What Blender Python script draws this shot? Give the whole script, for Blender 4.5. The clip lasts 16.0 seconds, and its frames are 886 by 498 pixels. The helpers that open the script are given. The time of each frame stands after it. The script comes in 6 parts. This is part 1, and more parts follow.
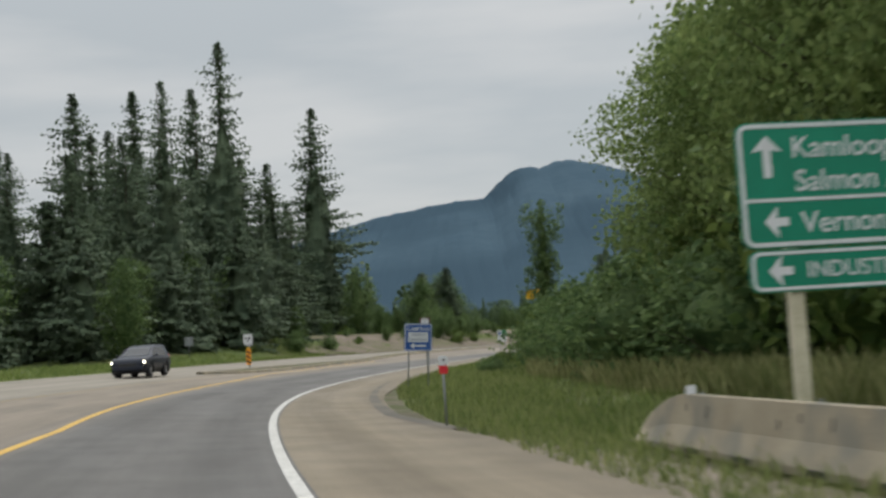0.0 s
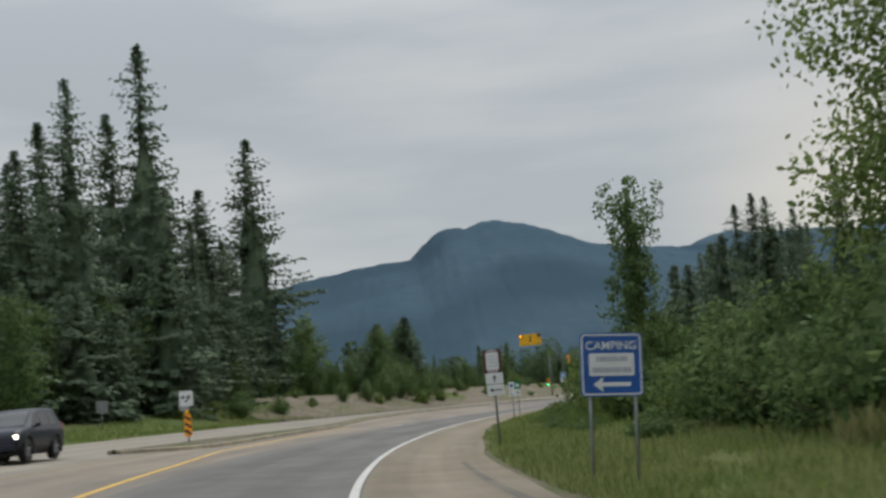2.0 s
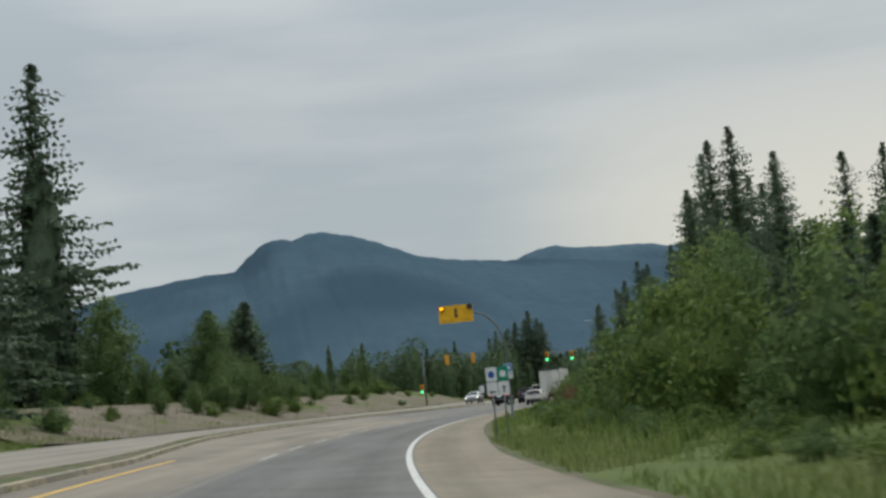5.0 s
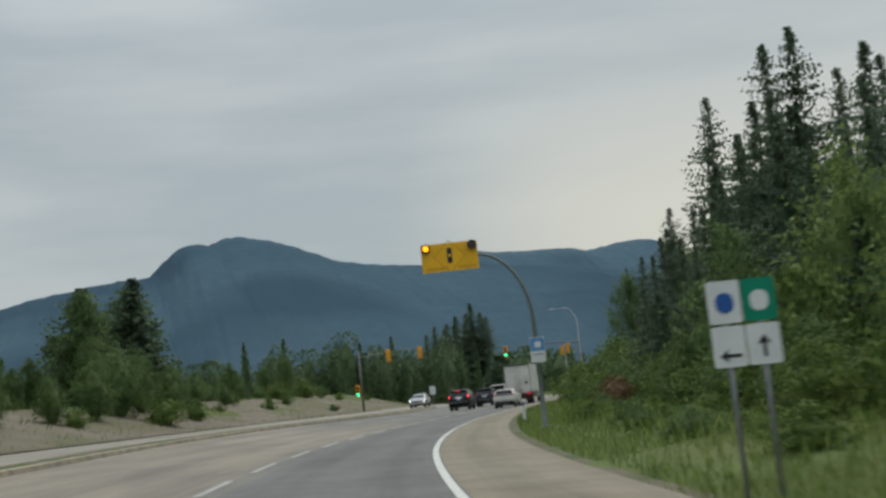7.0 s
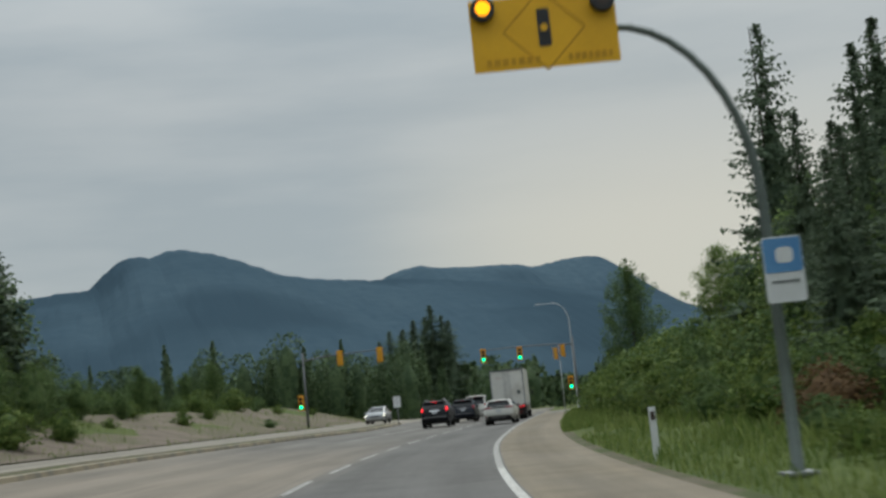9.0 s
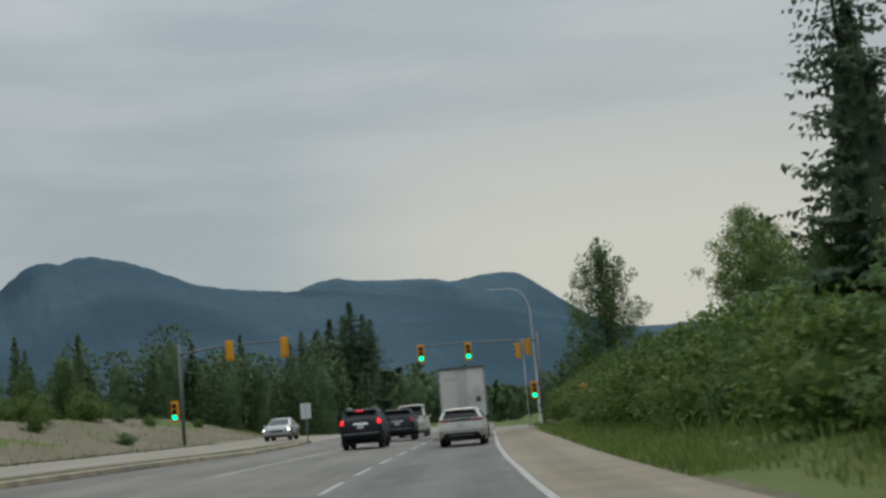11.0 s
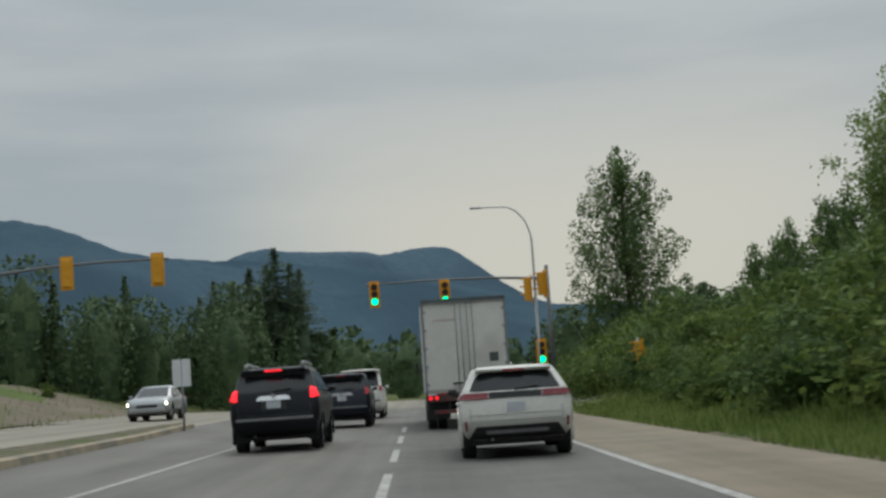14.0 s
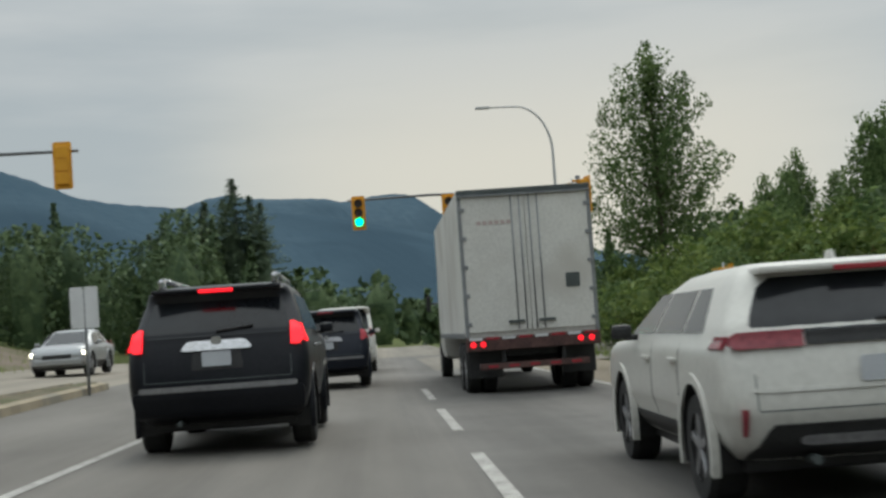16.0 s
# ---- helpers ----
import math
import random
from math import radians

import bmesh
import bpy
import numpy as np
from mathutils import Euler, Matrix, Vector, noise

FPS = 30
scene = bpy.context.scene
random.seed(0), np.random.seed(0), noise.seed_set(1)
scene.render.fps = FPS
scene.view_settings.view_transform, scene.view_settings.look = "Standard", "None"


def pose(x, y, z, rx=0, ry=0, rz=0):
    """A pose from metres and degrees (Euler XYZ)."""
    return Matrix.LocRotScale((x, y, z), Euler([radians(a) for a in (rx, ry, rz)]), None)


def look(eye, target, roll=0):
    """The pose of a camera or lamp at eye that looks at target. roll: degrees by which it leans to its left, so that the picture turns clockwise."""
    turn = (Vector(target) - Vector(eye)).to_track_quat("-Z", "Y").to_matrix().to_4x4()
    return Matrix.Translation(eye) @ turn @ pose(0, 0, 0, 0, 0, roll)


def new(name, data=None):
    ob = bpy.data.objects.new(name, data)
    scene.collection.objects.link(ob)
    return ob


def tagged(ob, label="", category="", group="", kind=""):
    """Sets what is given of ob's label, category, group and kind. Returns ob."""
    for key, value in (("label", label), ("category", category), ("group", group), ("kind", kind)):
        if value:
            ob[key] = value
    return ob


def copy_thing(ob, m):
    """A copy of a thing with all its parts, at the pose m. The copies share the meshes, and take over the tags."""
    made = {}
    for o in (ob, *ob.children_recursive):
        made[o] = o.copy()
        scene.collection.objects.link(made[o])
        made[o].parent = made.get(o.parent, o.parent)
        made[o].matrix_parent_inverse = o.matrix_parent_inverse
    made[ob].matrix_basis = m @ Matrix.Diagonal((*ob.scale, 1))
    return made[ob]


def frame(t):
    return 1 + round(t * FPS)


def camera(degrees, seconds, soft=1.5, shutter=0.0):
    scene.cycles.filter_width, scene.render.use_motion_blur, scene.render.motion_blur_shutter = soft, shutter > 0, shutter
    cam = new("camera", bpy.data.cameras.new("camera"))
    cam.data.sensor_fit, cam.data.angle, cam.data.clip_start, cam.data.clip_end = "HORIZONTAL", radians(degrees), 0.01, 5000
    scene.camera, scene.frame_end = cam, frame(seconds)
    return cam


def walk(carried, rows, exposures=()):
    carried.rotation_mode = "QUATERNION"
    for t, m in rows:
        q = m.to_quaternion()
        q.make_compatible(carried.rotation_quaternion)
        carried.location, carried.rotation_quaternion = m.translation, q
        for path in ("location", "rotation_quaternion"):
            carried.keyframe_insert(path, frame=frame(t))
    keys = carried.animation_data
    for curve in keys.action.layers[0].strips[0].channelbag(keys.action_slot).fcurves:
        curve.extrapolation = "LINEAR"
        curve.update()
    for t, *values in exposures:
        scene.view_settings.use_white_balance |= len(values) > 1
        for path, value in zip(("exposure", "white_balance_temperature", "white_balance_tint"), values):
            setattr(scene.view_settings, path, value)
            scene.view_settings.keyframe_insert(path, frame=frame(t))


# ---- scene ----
# ---------------- camera and its walk ----------------
cam = camera(38.0, 16.0, soft=2.8, shutter=0.4)
walk(cam, [
    (0.0, look((-0.000, 0.000, 1.262), (-0.000, 49.862, 4.981), -3.72)),
    (0.5, look((-1.274, 6.190, 1.259), (-1.074, 56.041, 5.114), -4.11)),
    (1.0, look((-2.519, 12.516, 1.258), (-2.109, 62.122, 7.508), -4.40)),
    (1.5, look((-3.574, 18.759, 1.252), (-2.607, 68.355, 7.524), -4.73)),
    (2.0, look((-4.534, 25.012, 1.247), (-1.422, 74.563, 7.171), -5.24)),
    (2.5, look((-5.244, 31.539, 1.251), (-0.494, 80.976, 7.033), -5.59)),
    (3.0, look((-5.737, 38.342, 1.244), (0.164, 87.657, 7.010), -5.69)),
    (3.5, look((-5.955, 45.260, 1.255), (1.965, 94.309, 6.865), -5.96)),
    (4.0, look((-5.927, 52.150, 1.233), (2.735, 101.066, 6.907), -5.60)),
    (6.5, look((-3.128, 88.441, 1.259), (9.073, 136.568, 7.162), -6.20)),
    (7.0, look((-2.170, 95.444, 1.253), (10.748, 143.401, 7.018), -6.07)),
    (7.5, look((-1.020, 102.293, 1.244), (12.224, 150.179, 6.861), -5.96)),
    (8.0, look((0.167, 109.123, 1.229), (14.026, 156.809, 7.058), -5.87)),
    (8.5, look((1.462, 115.929, 1.226), (15.769, 163.470, 7.152), -5.91)),
    (9.0, look((2.914, 122.645, 1.245), (17.920, 169.939, 7.419), -5.85)),
    (11.5, look((12.249, 155.513, 1.247), (30.962, 201.444, 7.588), -4.86)),
    (12.5, look((15.698, 165.452, 1.250), (35.347, 211.083, 6.882), -4.22)),
    (13.0, look((17.140, 170.266, 1.253), (37.096, 215.759, 6.921), -4.05)),
    (13.5, look((18.394, 174.914, 1.258), (38.810, 220.241, 6.608), -4.05)),
    (14.0, look((19.608, 178.991, 1.263), (40.119, 224.285, 6.534), -3.97)),
    (14.5, look((20.674, 182.662, 1.263), (41.327, 227.920, 6.275), -3.87)),
    (15.0, look((21.683, 185.969, 1.254), (42.425, 231.236, 5.800), -4.07)),
    (15.5, look((22.702, 189.195, 1.248), (43.561, 234.505, 4.700), -4.12)),
    (16.0, look((23.694, 192.185, 1.239), (45.532, 237.054, 4.382), -4.06)),
], exposures=[(0.0, 0.22, 6600, 9), (1.5, 0.08, 6520, 9), (3.0, 0.06, 6480, 8), (6.5, 0.0, 6330, 4), (9.0, -0.13, 6330, 4), (12.5, -0.17, 6310, 4), (14.7, -0.18, 6400, 5), (16.0, 0.05, 6470, 5)])

# ---------------- world and light ----------------
world = bpy.data.worlds.new("overcast_sky")
scene.world = world
world.use_nodes = True


def build_world():
    nt = world.node_tree
    nt.nodes.clear()
    N, L = nt.nodes.new, nt.links.new
    out, bg = N("ShaderNodeOutputWorld"), N("ShaderNodeBackground")
    sky = N("ShaderNodeTexSky")
    sky.sky_type, sky.sun_disc = "NISHITA", False
    sky.sun_elevation, sky.sun_rotation = radians(57), radians(40)
    sky.air_density, sky.dust_density = 1.0, 2.0
    tc, mp, noi, ramp = N("ShaderNodeTexCoord"), N("ShaderNodeMapping"), N("ShaderNodeTexNoise"), N("ShaderNodeValToRGB")
    mp.inputs["Scale"].default_value = (1.0, 1.0, 5.5)
    noi.inputs["Scale"].default_value, noi.inputs["Detail"].default_value = 3.0, 5.0
    noi.inputs["Roughness"].default_value = 0.5
    ramp.color_ramp.elements[0].position, ramp.color_ramp.elements[0].color = 0.38, (4.62, 4.98, 5.25, 1)
    ramp.color_ramp.elements[1].position, ramp.color_ramp.elements[1].color = 0.62, (5.85, 6.0, 6.1, 1)
    # the cloud thins towards the hidden sun: one smooth bright side
    dot, geo = N("ShaderNodeVectorMath"), N("ShaderNodeMapRange")
    dot.operation = "DOT_PRODUCT"
    d = Vector((math.sin(radians(31)), math.cos(radians(31)), 0.13)).normalized()
    dot.inputs[1].default_value = d
    geo.interpolation_type = "SMOOTHSTEP"
    geo.inputs["From Min"].default_value, geo.inputs["From Max"].default_value = 0.945, 1.0
    glow = N("ShaderNodeMix")
    glow.data_type, glow.blend_type = "RGBA", "MIX"
    glow.inputs["B"].default_value = (7.7, 7.2, 6.35, 1)
    mix = N("ShaderNodeMix")
    mix.data_type = "RGBA"
    mix.inputs["Factor"].default_value = 0.90
    L(tc.outputs["Generated"], mp.inputs["Vector"])
    L(mp.outputs["Vector"], noi.inputs["Vector"])
    L(noi.outputs["Fac"], ramp.inputs["Fac"])
    L(tc.outputs["Generated"], dot.inputs[0])
    L(dot.outputs["Value"], geo.inputs["Value"])
    high, both, sepz = N("ShaderNodeMapRange"), N("ShaderNodeMath"), N("ShaderNodeSeparateXYZ")
    high.interpolation_type = "SMOOTHSTEP"
    high.inputs["From Min"].default_value, high.inputs["From Max"].default_value = 0.12, 0.26
    high.inputs["To Min"].default_value, high.inputs["To Max"].default_value = 1.0, 0.12
    both.operation = "MULTIPLY"
    L(tc.outputs["Generated"], sepz.inputs["Vector"])
    L(sepz.outputs["Z"], high.inputs["Value"])
    L(geo.outputs["Result"], both.inputs[0])
    L(high.outputs["Result"], both.inputs[1])
    L(both.outputs[0], glow.inputs["Factor"])
    L(ramp.outputs["Color"], glow.inputs["A"])
    L(sky.outputs["Color"], mix.inputs["A"])
    L(glow.outputs["Result"], mix.inputs["B"])
    # an overcast sky is far brighter overhead than at the horizon
    sep, rise, gain = N("ShaderNodeSeparateXYZ"), N("ShaderNodeMapRange"), N("ShaderNodeVectorMath")
    rise.interpolation_type = "SMOOTHSTEP"
    rise.inputs["From Min"].default_value, rise.inputs["From Max"].default_value = 0.22, 0.95
    rise.inputs["To Min"].default_value, rise.inputs["To Max"].default_value = 1.0, 3.2
    gain.operation = "SCALE"
    L(tc.outputs["Generated"], sep.inputs["Vector"])
    L(sep.outputs["Z"], rise.inputs["Value"])
    L(mix.outputs["Result"], gain.inputs[0])
    L(rise.outputs["Result"], gain.inputs["Scale"])
    L(gain.outputs["Vector"], bg.inputs["Color"])
    bg.inputs["Strength"].default_value = 0.09
    L(bg.outputs["Background"], out.inputs["Surface"])


build_world()
sun = new("sun", bpy.data.lights.new("sun", "SUN"))
sun.data.energy, sun.data.angle, sun.data.color = 1.2, radians(25), (1.0, 0.95, 0.87)
sun.matrix_world = look((0, 0, 100), (-42, -50, 0))

# ---------------- materials ----------------


def material(name, a, b, scale=3.0, rough=0.8, metal=0.0, bump=0.2, fine=40.0, spec=0.4, island=0.0, c=None, cscale=0.15, bdist=0.01):
    """Two colours mixed by noise at two scales, with fine relief; c: a third colour in broad patches."""
    m = bpy.data.materials.new(name)
    m.use_nodes = True
    nt = m.node_tree
    N, L = nt.nodes.new, nt.links.new
    bs = nt.nodes["Principled BSDF"]
    geo, n1, n2, mx = N("ShaderNodeNewGeometry"), N("ShaderNodeTexNoise"), N("ShaderNodeTexNoise"), N("ShaderNodeMix")
    mx.data_type = "RGBA"
    n1.inputs["Scale"].default_value, n1.inputs["Detail"].default_value = scale, 5.0
    n2.inputs["Scale"].default_value, n2.inputs["Detail"].default_value = fine, 3.0
    L(geo.outputs["Position"], n1.inputs["Vector"])
    L(geo.outputs["Position"], n2.inputs["Vector"])
    add = N("ShaderNodeMath")
    add.operation = "MULTIPLY_ADD"
    add.inputs[1].default_value = 0.5
    half = N("ShaderNodeMath")
    half.operation = "MULTIPLY"
    half.inputs[1].default_value = 0.5
    L(n2.outputs["Fac"], half.inputs[0])
    L(n1.outputs["Fac"], add.inputs[0])
    L(half.outputs[0], add.inputs[2])
    st = N("ShaderNodeMapRange")
    st.inputs["From Min"].default_value, st.inputs["From Max"].default_value = 0.36, 0.64
    if island:
        isl = N("ShaderNodeMath")
        isl.operation = "MULTIPLY_ADD"
        isl.inputs[1].default_value = island
        L(geo.outputs["Random Per Island"], isl.inputs[0])
        sub = N("ShaderNodeMath")
        sub.operation = "SUBTRACT"
        sub.inputs[1].default_value = island / 2
        L(add.outputs[0], isl.inputs[2])
        L(isl.outputs[0], sub.inputs[0])
        L(sub.outputs[0], st.inputs["Value"])
    else:
        L(add.outputs[0], st.inputs["Value"])
    mx.inputs["A"].default_value, mx.inputs["B"].default_value = (*a, 1), (*b, 1)
    L(st.outputs["Result"], mx.inputs["Factor"])
    col = mx.outputs["Result"]
    if c:
        n3, r3, m3 = N("ShaderNodeTexNoise"), N("ShaderNodeMapRange"), N("ShaderNodeMix")
        m3.data_type = "RGBA"
        n3.inputs["Scale"].default_value = cscale
        r3.inputs["From Min"].default_value, r3.inputs["From Max"].default_value = 0.45, 0.62
        L(geo.outputs["Position"], n3.inputs["Vector"])
        L(n3.outputs["Fac"], r3.inputs["Value"])
        L(r3.outputs["Result"], m3.inputs["Factor"])
        L(col, m3.inputs["A"])
        m3.inputs["B"].default_value = (*c, 1)
        col = m3.outputs["Result"]
    L(col, bs.inputs["Base Color"])
    bs.inputs["Roughness"].default_value, bs.inputs["Metallic"].default_value = rough, metal
    bs.inputs["Specular IOR Level"].default_value = spec
    if bump:
        bp = N("ShaderNodeBump")
        bp.inputs["Strength"].default_value, bp.inputs["Distance"].default_value = bump, bdist
        L(add.outputs[0], bp.inputs["Height"])
        L(bp.outputs["Normal"], bs.inputs["Normal"])
    return m


def leaf_material(name, a, b, trans=0.25):
    m = material(name, a, b, 0.35, 0.65, 0, 0, 4.0, 0.12, island=0.35)
    nt = m.node_tree
    bs = nt.nodes["Principled BSDF"]
    tr, ms = nt.nodes.new("ShaderNodeBsdfTranslucent"), nt.nodes.new("ShaderNodeMixShader")
    src = bs.inputs["Base Color"].links[0].from_socket
    nt.links.new(src, tr.inputs["Color"])
    ms.inputs[0].default_value = trans
    nt.links.new(bs.outputs[0], ms.inputs[1])
    nt.links.new(tr.outputs[0], ms.inputs[2])
    nt.links.new(ms.outputs[0], nt.nodes["Material Output"].inputs["Surface"])
    return m


def glow_material(name, colour, power):
    m = bpy.data.materials.new(name)
    m.use_nodes = True
    bs = m.node_tree.nodes["Principled BSDF"]
    bs.inputs["Base Color"].default_value = (*colour, 1)
    bs.inputs["Emission Color"].default_value = (*colour, 1)
    bs.inputs["Emission Strength"].default_value = power
    bs.inputs["Roughness"].default_value = 0.3
    return m




def road_material(name, dark, dusty, later=None, rough=0.78):
    """Worn asphalt: dark in the driven lane, dusty beside it, with wheel tracks, long streaks and stains; later: its colour in the widened stretch."""
    m = material(name, dark, tuple(1.5 * x for x in dark), 0.8, rough, 0, 0.3, 90, 0.3)
    nt = m.node_tree
    N, L = nt.nodes.new, nt.links.new
    bs = nt.nodes["Principled BSDF"]
    base = bs.inputs["Base Color"].links[0].from_socket
    uv, sep = N("ShaderNodeUVMap"), N("ShaderNodeSeparateXYZ")
    uv.uv_map = "along"
    L(uv.outputs["UV"], sep.inputs["Vector"])

    def noise_at(scale, detail, stretch):
        mp, n = N("ShaderNodeMapping"), N("ShaderNodeTexNoise")
        mp.inputs["Scale"].default_value = stretch
        n.inputs["Scale"].default_value, n.inputs["Detail"].default_value, n.inputs["Roughness"].default_value = scale, detail, 0.6
        L(uv.outputs["UV"], mp.inputs["Vector"])
        L(mp.outputs["Vector"], n.inputs["Vector"])
        return n.outputs["Fac"]

    def calc(op, a, b, c=None):
        n = N("ShaderNodeMath")
        n.operation = op
        for k, v in enumerate((a, b, c)):
            if v is None:
                continue
            if isinstance(v, (int, float)):
                n.inputs[k].default_value = v
            else:
                L(v, n.inputs[k])
        return n.outputs[0]

    def ramp(v, a, b, lo=0.0, hi=1.0):
        n = N("ShaderNodeMapRange")
        n.interpolation_type = "SMOOTHSTEP"
        for k, x in (("From Min", a), ("From Max", b), ("To Min", lo), ("To Max", hi)):
            n.inputs[k].default_value = x
        L(v, n.inputs["Value"])
        return n.outputs["Result"]

    def blend(f, a, b):
        n = N("ShaderNodeMix")
        n.data_type = "RGBA"
        L(f, n.inputs["Factor"])
        for k, v in (("A", a), ("B", b)):
            if isinstance(v, tuple):
                n.inputs[k].default_value = (*v, 1)
            else:
                L(v, n.inputs[k])
        return n.outputs["Result"]

    u, v = sep.outputs["X"], sep.outputs["Y"]
    patch = noise_at(1.0, 5.0, (0.10, 0.5, 1))
    streak = noise_at(1.0, 4.0, (0.035, 3.2, 1))
    far = blend(ramp(u, 150, 190), dusty, later or dusty)
    mottled = blend(ramp(patch, 0.35, 0.7), far, base)
    wander = calc("MULTIPLY_ADD", calc("SUBTRACT", streak, 0.5), 1.6, v)
    col = blend(ramp(wander, -0.45, 0.75), base, blend(ramp(patch, 0.30, 0.75, 0.0, 0.55), far, mottled))
    # wheel tracks: two smooth bands in each lane
    track = calc("ABSOLUTE", calc("SUBTRACT", calc("PINGPONG", calc("ADD", v, 40.0), 1.9), 0.95), 0.0)
    worn = calc("MULTIPLY", ramp(track, 0.15, 0.75, 1.0, 0.0), 0.16)
    gain = calc("SUBTRACT", calc("MULTIPLY_ADD", streak, 0.45, 0.80), worn)
    out = N("ShaderNodeVectorMath")
    out.operation = "SCALE"
    L(col, out.inputs[0])
    L(gain, out.inputs["Scale"])
    L(out.outputs["Vector"], bs.inputs["Base Color"])
    rg = ramp(patch, 0.3, 0.7, rough - 0.12, rough + 0.08)
    L(rg, bs.inputs["Roughness"])
    return m


ASPHALT = road_material("asphalt", (0.080, 0.076, 0.071), (0.195, 0.162, 0.125), (0.125, 0.116, 0.103))
ASPHALT_TAN = road_material("dusty_asphalt", (0.140, 0.117, 0.085), (0.220, 0.184, 0.132), (0.160, 0.136, 0.102), 0.86)
ASPHALT_OLD = road_material("old_asphalt", (0.138, 0.126, 0.106), (0.222, 0.198, 0.162), None, 0.85)
ASPHALT_GREY = material("grey_brown_asphalt", (0.078, 0.070, 0.060), (0.118, 0.105, 0.088), 0.9, 0.85, 0, 0.4, 60, 0.3, c=(0.13, 0.115, 0.09), cscale=0.4)
PAINT_WHITE = material("white_road_paint", (0.28, 0.27, 0.25), (0.60, 0.59, 0.56), 7.0, 0.7, 0, 0.1, 60)
PAINT_WORN = material("worn_white_road_paint", (0.16, 0.155, 0.145), (0.42, 0.41, 0.385), 6.0, 0.75, 0, 0.1, 60)
PAINT_YELLOW = material("yellow_road_paint", (0.38, 0.24, 0.06), (0.60, 0.37, 0.06), 9.0, 0.7, 0, 0.1, 60)
PAINT_FAINT = material("worn_off_yellow_paint", (0.17, 0.135, 0.085), (0.25, 0.185, 0.08), 5.0, 0.75, 0, 0.1, 60)
DIRT = material("weedy_dirt", (0.085, 0.078, 0.05), (0.15, 0.132, 0.098), 1.2, 0.95, 0, 0.6, 30, 0.1, c=(0.075, 0.09, 0.04), cscale=0.5, bdist=0.03)
GRASS_GROUND = material("grass_ground", (0.055, 0.08, 0.026), (0.115, 0.142, 0.048), 0.6, 0.95, 0, 0.5, 14, 0.1, c=(0.095, 0.105, 0.04), cscale=0.1, bdist=0.05)
GRAVEL = material("dry_gravel_bank", (0.110, 0.092, 0.074), (0.205, 0.170, 0.136), 0.6, 0.95, 0, 0.6, 25, 0.1, c=(0.125, 0.115, 0.075), cscale=0.18, bdist=0.05)
BLADE = leaf_material("grass_blades", (0.095, 0.145, 0.034), (0.225, 0.27, 0.085), 0.35)
BLADE_MOWN = leaf_material("mown_grass_blades", (0.125, 0.165, 0.055), (0.275, 0.300, 0.120), 0.35)
BLADE_DRY = leaf_material("seeding_grass_blades", (0.135, 0.155, 0.055), (0.27, 0.265, 0.12), 0.3)
NEEDLES = leaf_material("spruce_needles", (0.071, 0.104, 0.065), (0.145, 0.190, 0.117), 0.34)
LEAVES = leaf_material("poplar_leaves", (0.11, 0.16, 0.048), (0.23, 0.295, 0.10), 0.5)
LEAVES_LIGHT = leaf_material("cottonwood_leaves", (0.125, 0.185, 0.056), (0.265, 0.335, 0.12), 0.52)
LEAVES_DARK = leaf_material("alder_leaves", (0.064, 0.110, 0.039), (0.158, 0.222, 0.083), 0.48)
SHRUB_LEAVES = leaf_material("willow_shrub_leaves", (0.062, 0.105, 0.025), (0.165, 0.215, 0.06), 0.4)
RUST_LEAVES = leaf_material("red_brown_leaves", (0.09, 0.055, 0.028), (0.19, 0.12, 0.06), 0.3)
WOODS = leaf_material("far_woods_leaves", (0.056, 0.090, 0.044), (0.115, 0.162, 0.075), 0.25)
BARK = material("bark", (0.05, 0.038, 0.03), (0.12, 0.10, 0.08), 6.0, 0.9, 0, 0.6, 30, 0.2, bdist=0.02)
CONCRETE = material("weathered_concrete", (0.22, 0.185, 0.13), (0.33, 0.285, 0.205), 1.5, 0.9, 0, 0.3, 50, 0.2, c=(0.19, 0.175, 0.14), cscale=1.3)
STEEL = material("galvanised_steel", (0.20, 0.21, 0.22), (0.30, 0.31, 0.32), 4.0, 0.5, 0.6, 0.05, 60)
LAMP_STEEL = material("pale_galvanised_lamp_steel", (0.38, 0.39, 0.40), (0.50, 0.51, 0.52), 4.0, 0.6, 0.2, 0.05, 60)
MAST_GREY = material("weathered_mast_steel", (0.10, 0.105, 0.11), (0.16, 0.165, 0.17), 4.0, 0.6, 0.3, 0.05, 60)
DARK_STEEL = material("dark_green_grey_pole_paint", (0.06, 0.07, 0.07), (0.10, 0.115, 0.115), 4.0, 0.5, 0.3, 0.05, 60)
POST_WOOD = material("pale_weathered_post_wood", (0.42, 0.38, 0.27), (0.62, 0.57, 0.43), 4.0, 0.85, 0, 0.3, 40)
SIGN_GREEN = material("green_sign_sheeting", (0.0, 0.17, 0.10), (0.0, 0.22, 0.13), 2.0, 0.45, 0, 0.02, 80)
SIGN_BLUE = material("blue_sign_sheeting", (0.012, 0.07, 0.27), (0.02, 0.095, 0.34), 2.0, 0.45, 0, 0.02, 80)
SIGN_PALE_BLUE = material("faded_blue_sign_sheeting", (0.07, 0.20, 0.42), (0.12, 0.28, 0.50), 2.0, 0.45, 0, 0.02, 80)
SIGN_WHITE = material("white_sign_sheeting", (0.54, 0.55, 0.56), (0.66, 0.67, 0.68), 3.0, 0.45, 0, 0.02, 80)
SIGN_BROWN = material("maroon_sign_sheeting", (0.07, 0.022, 0.022), (0.10, 0.03, 0.03), 3.0, 0.45, 0, 0.02, 80)
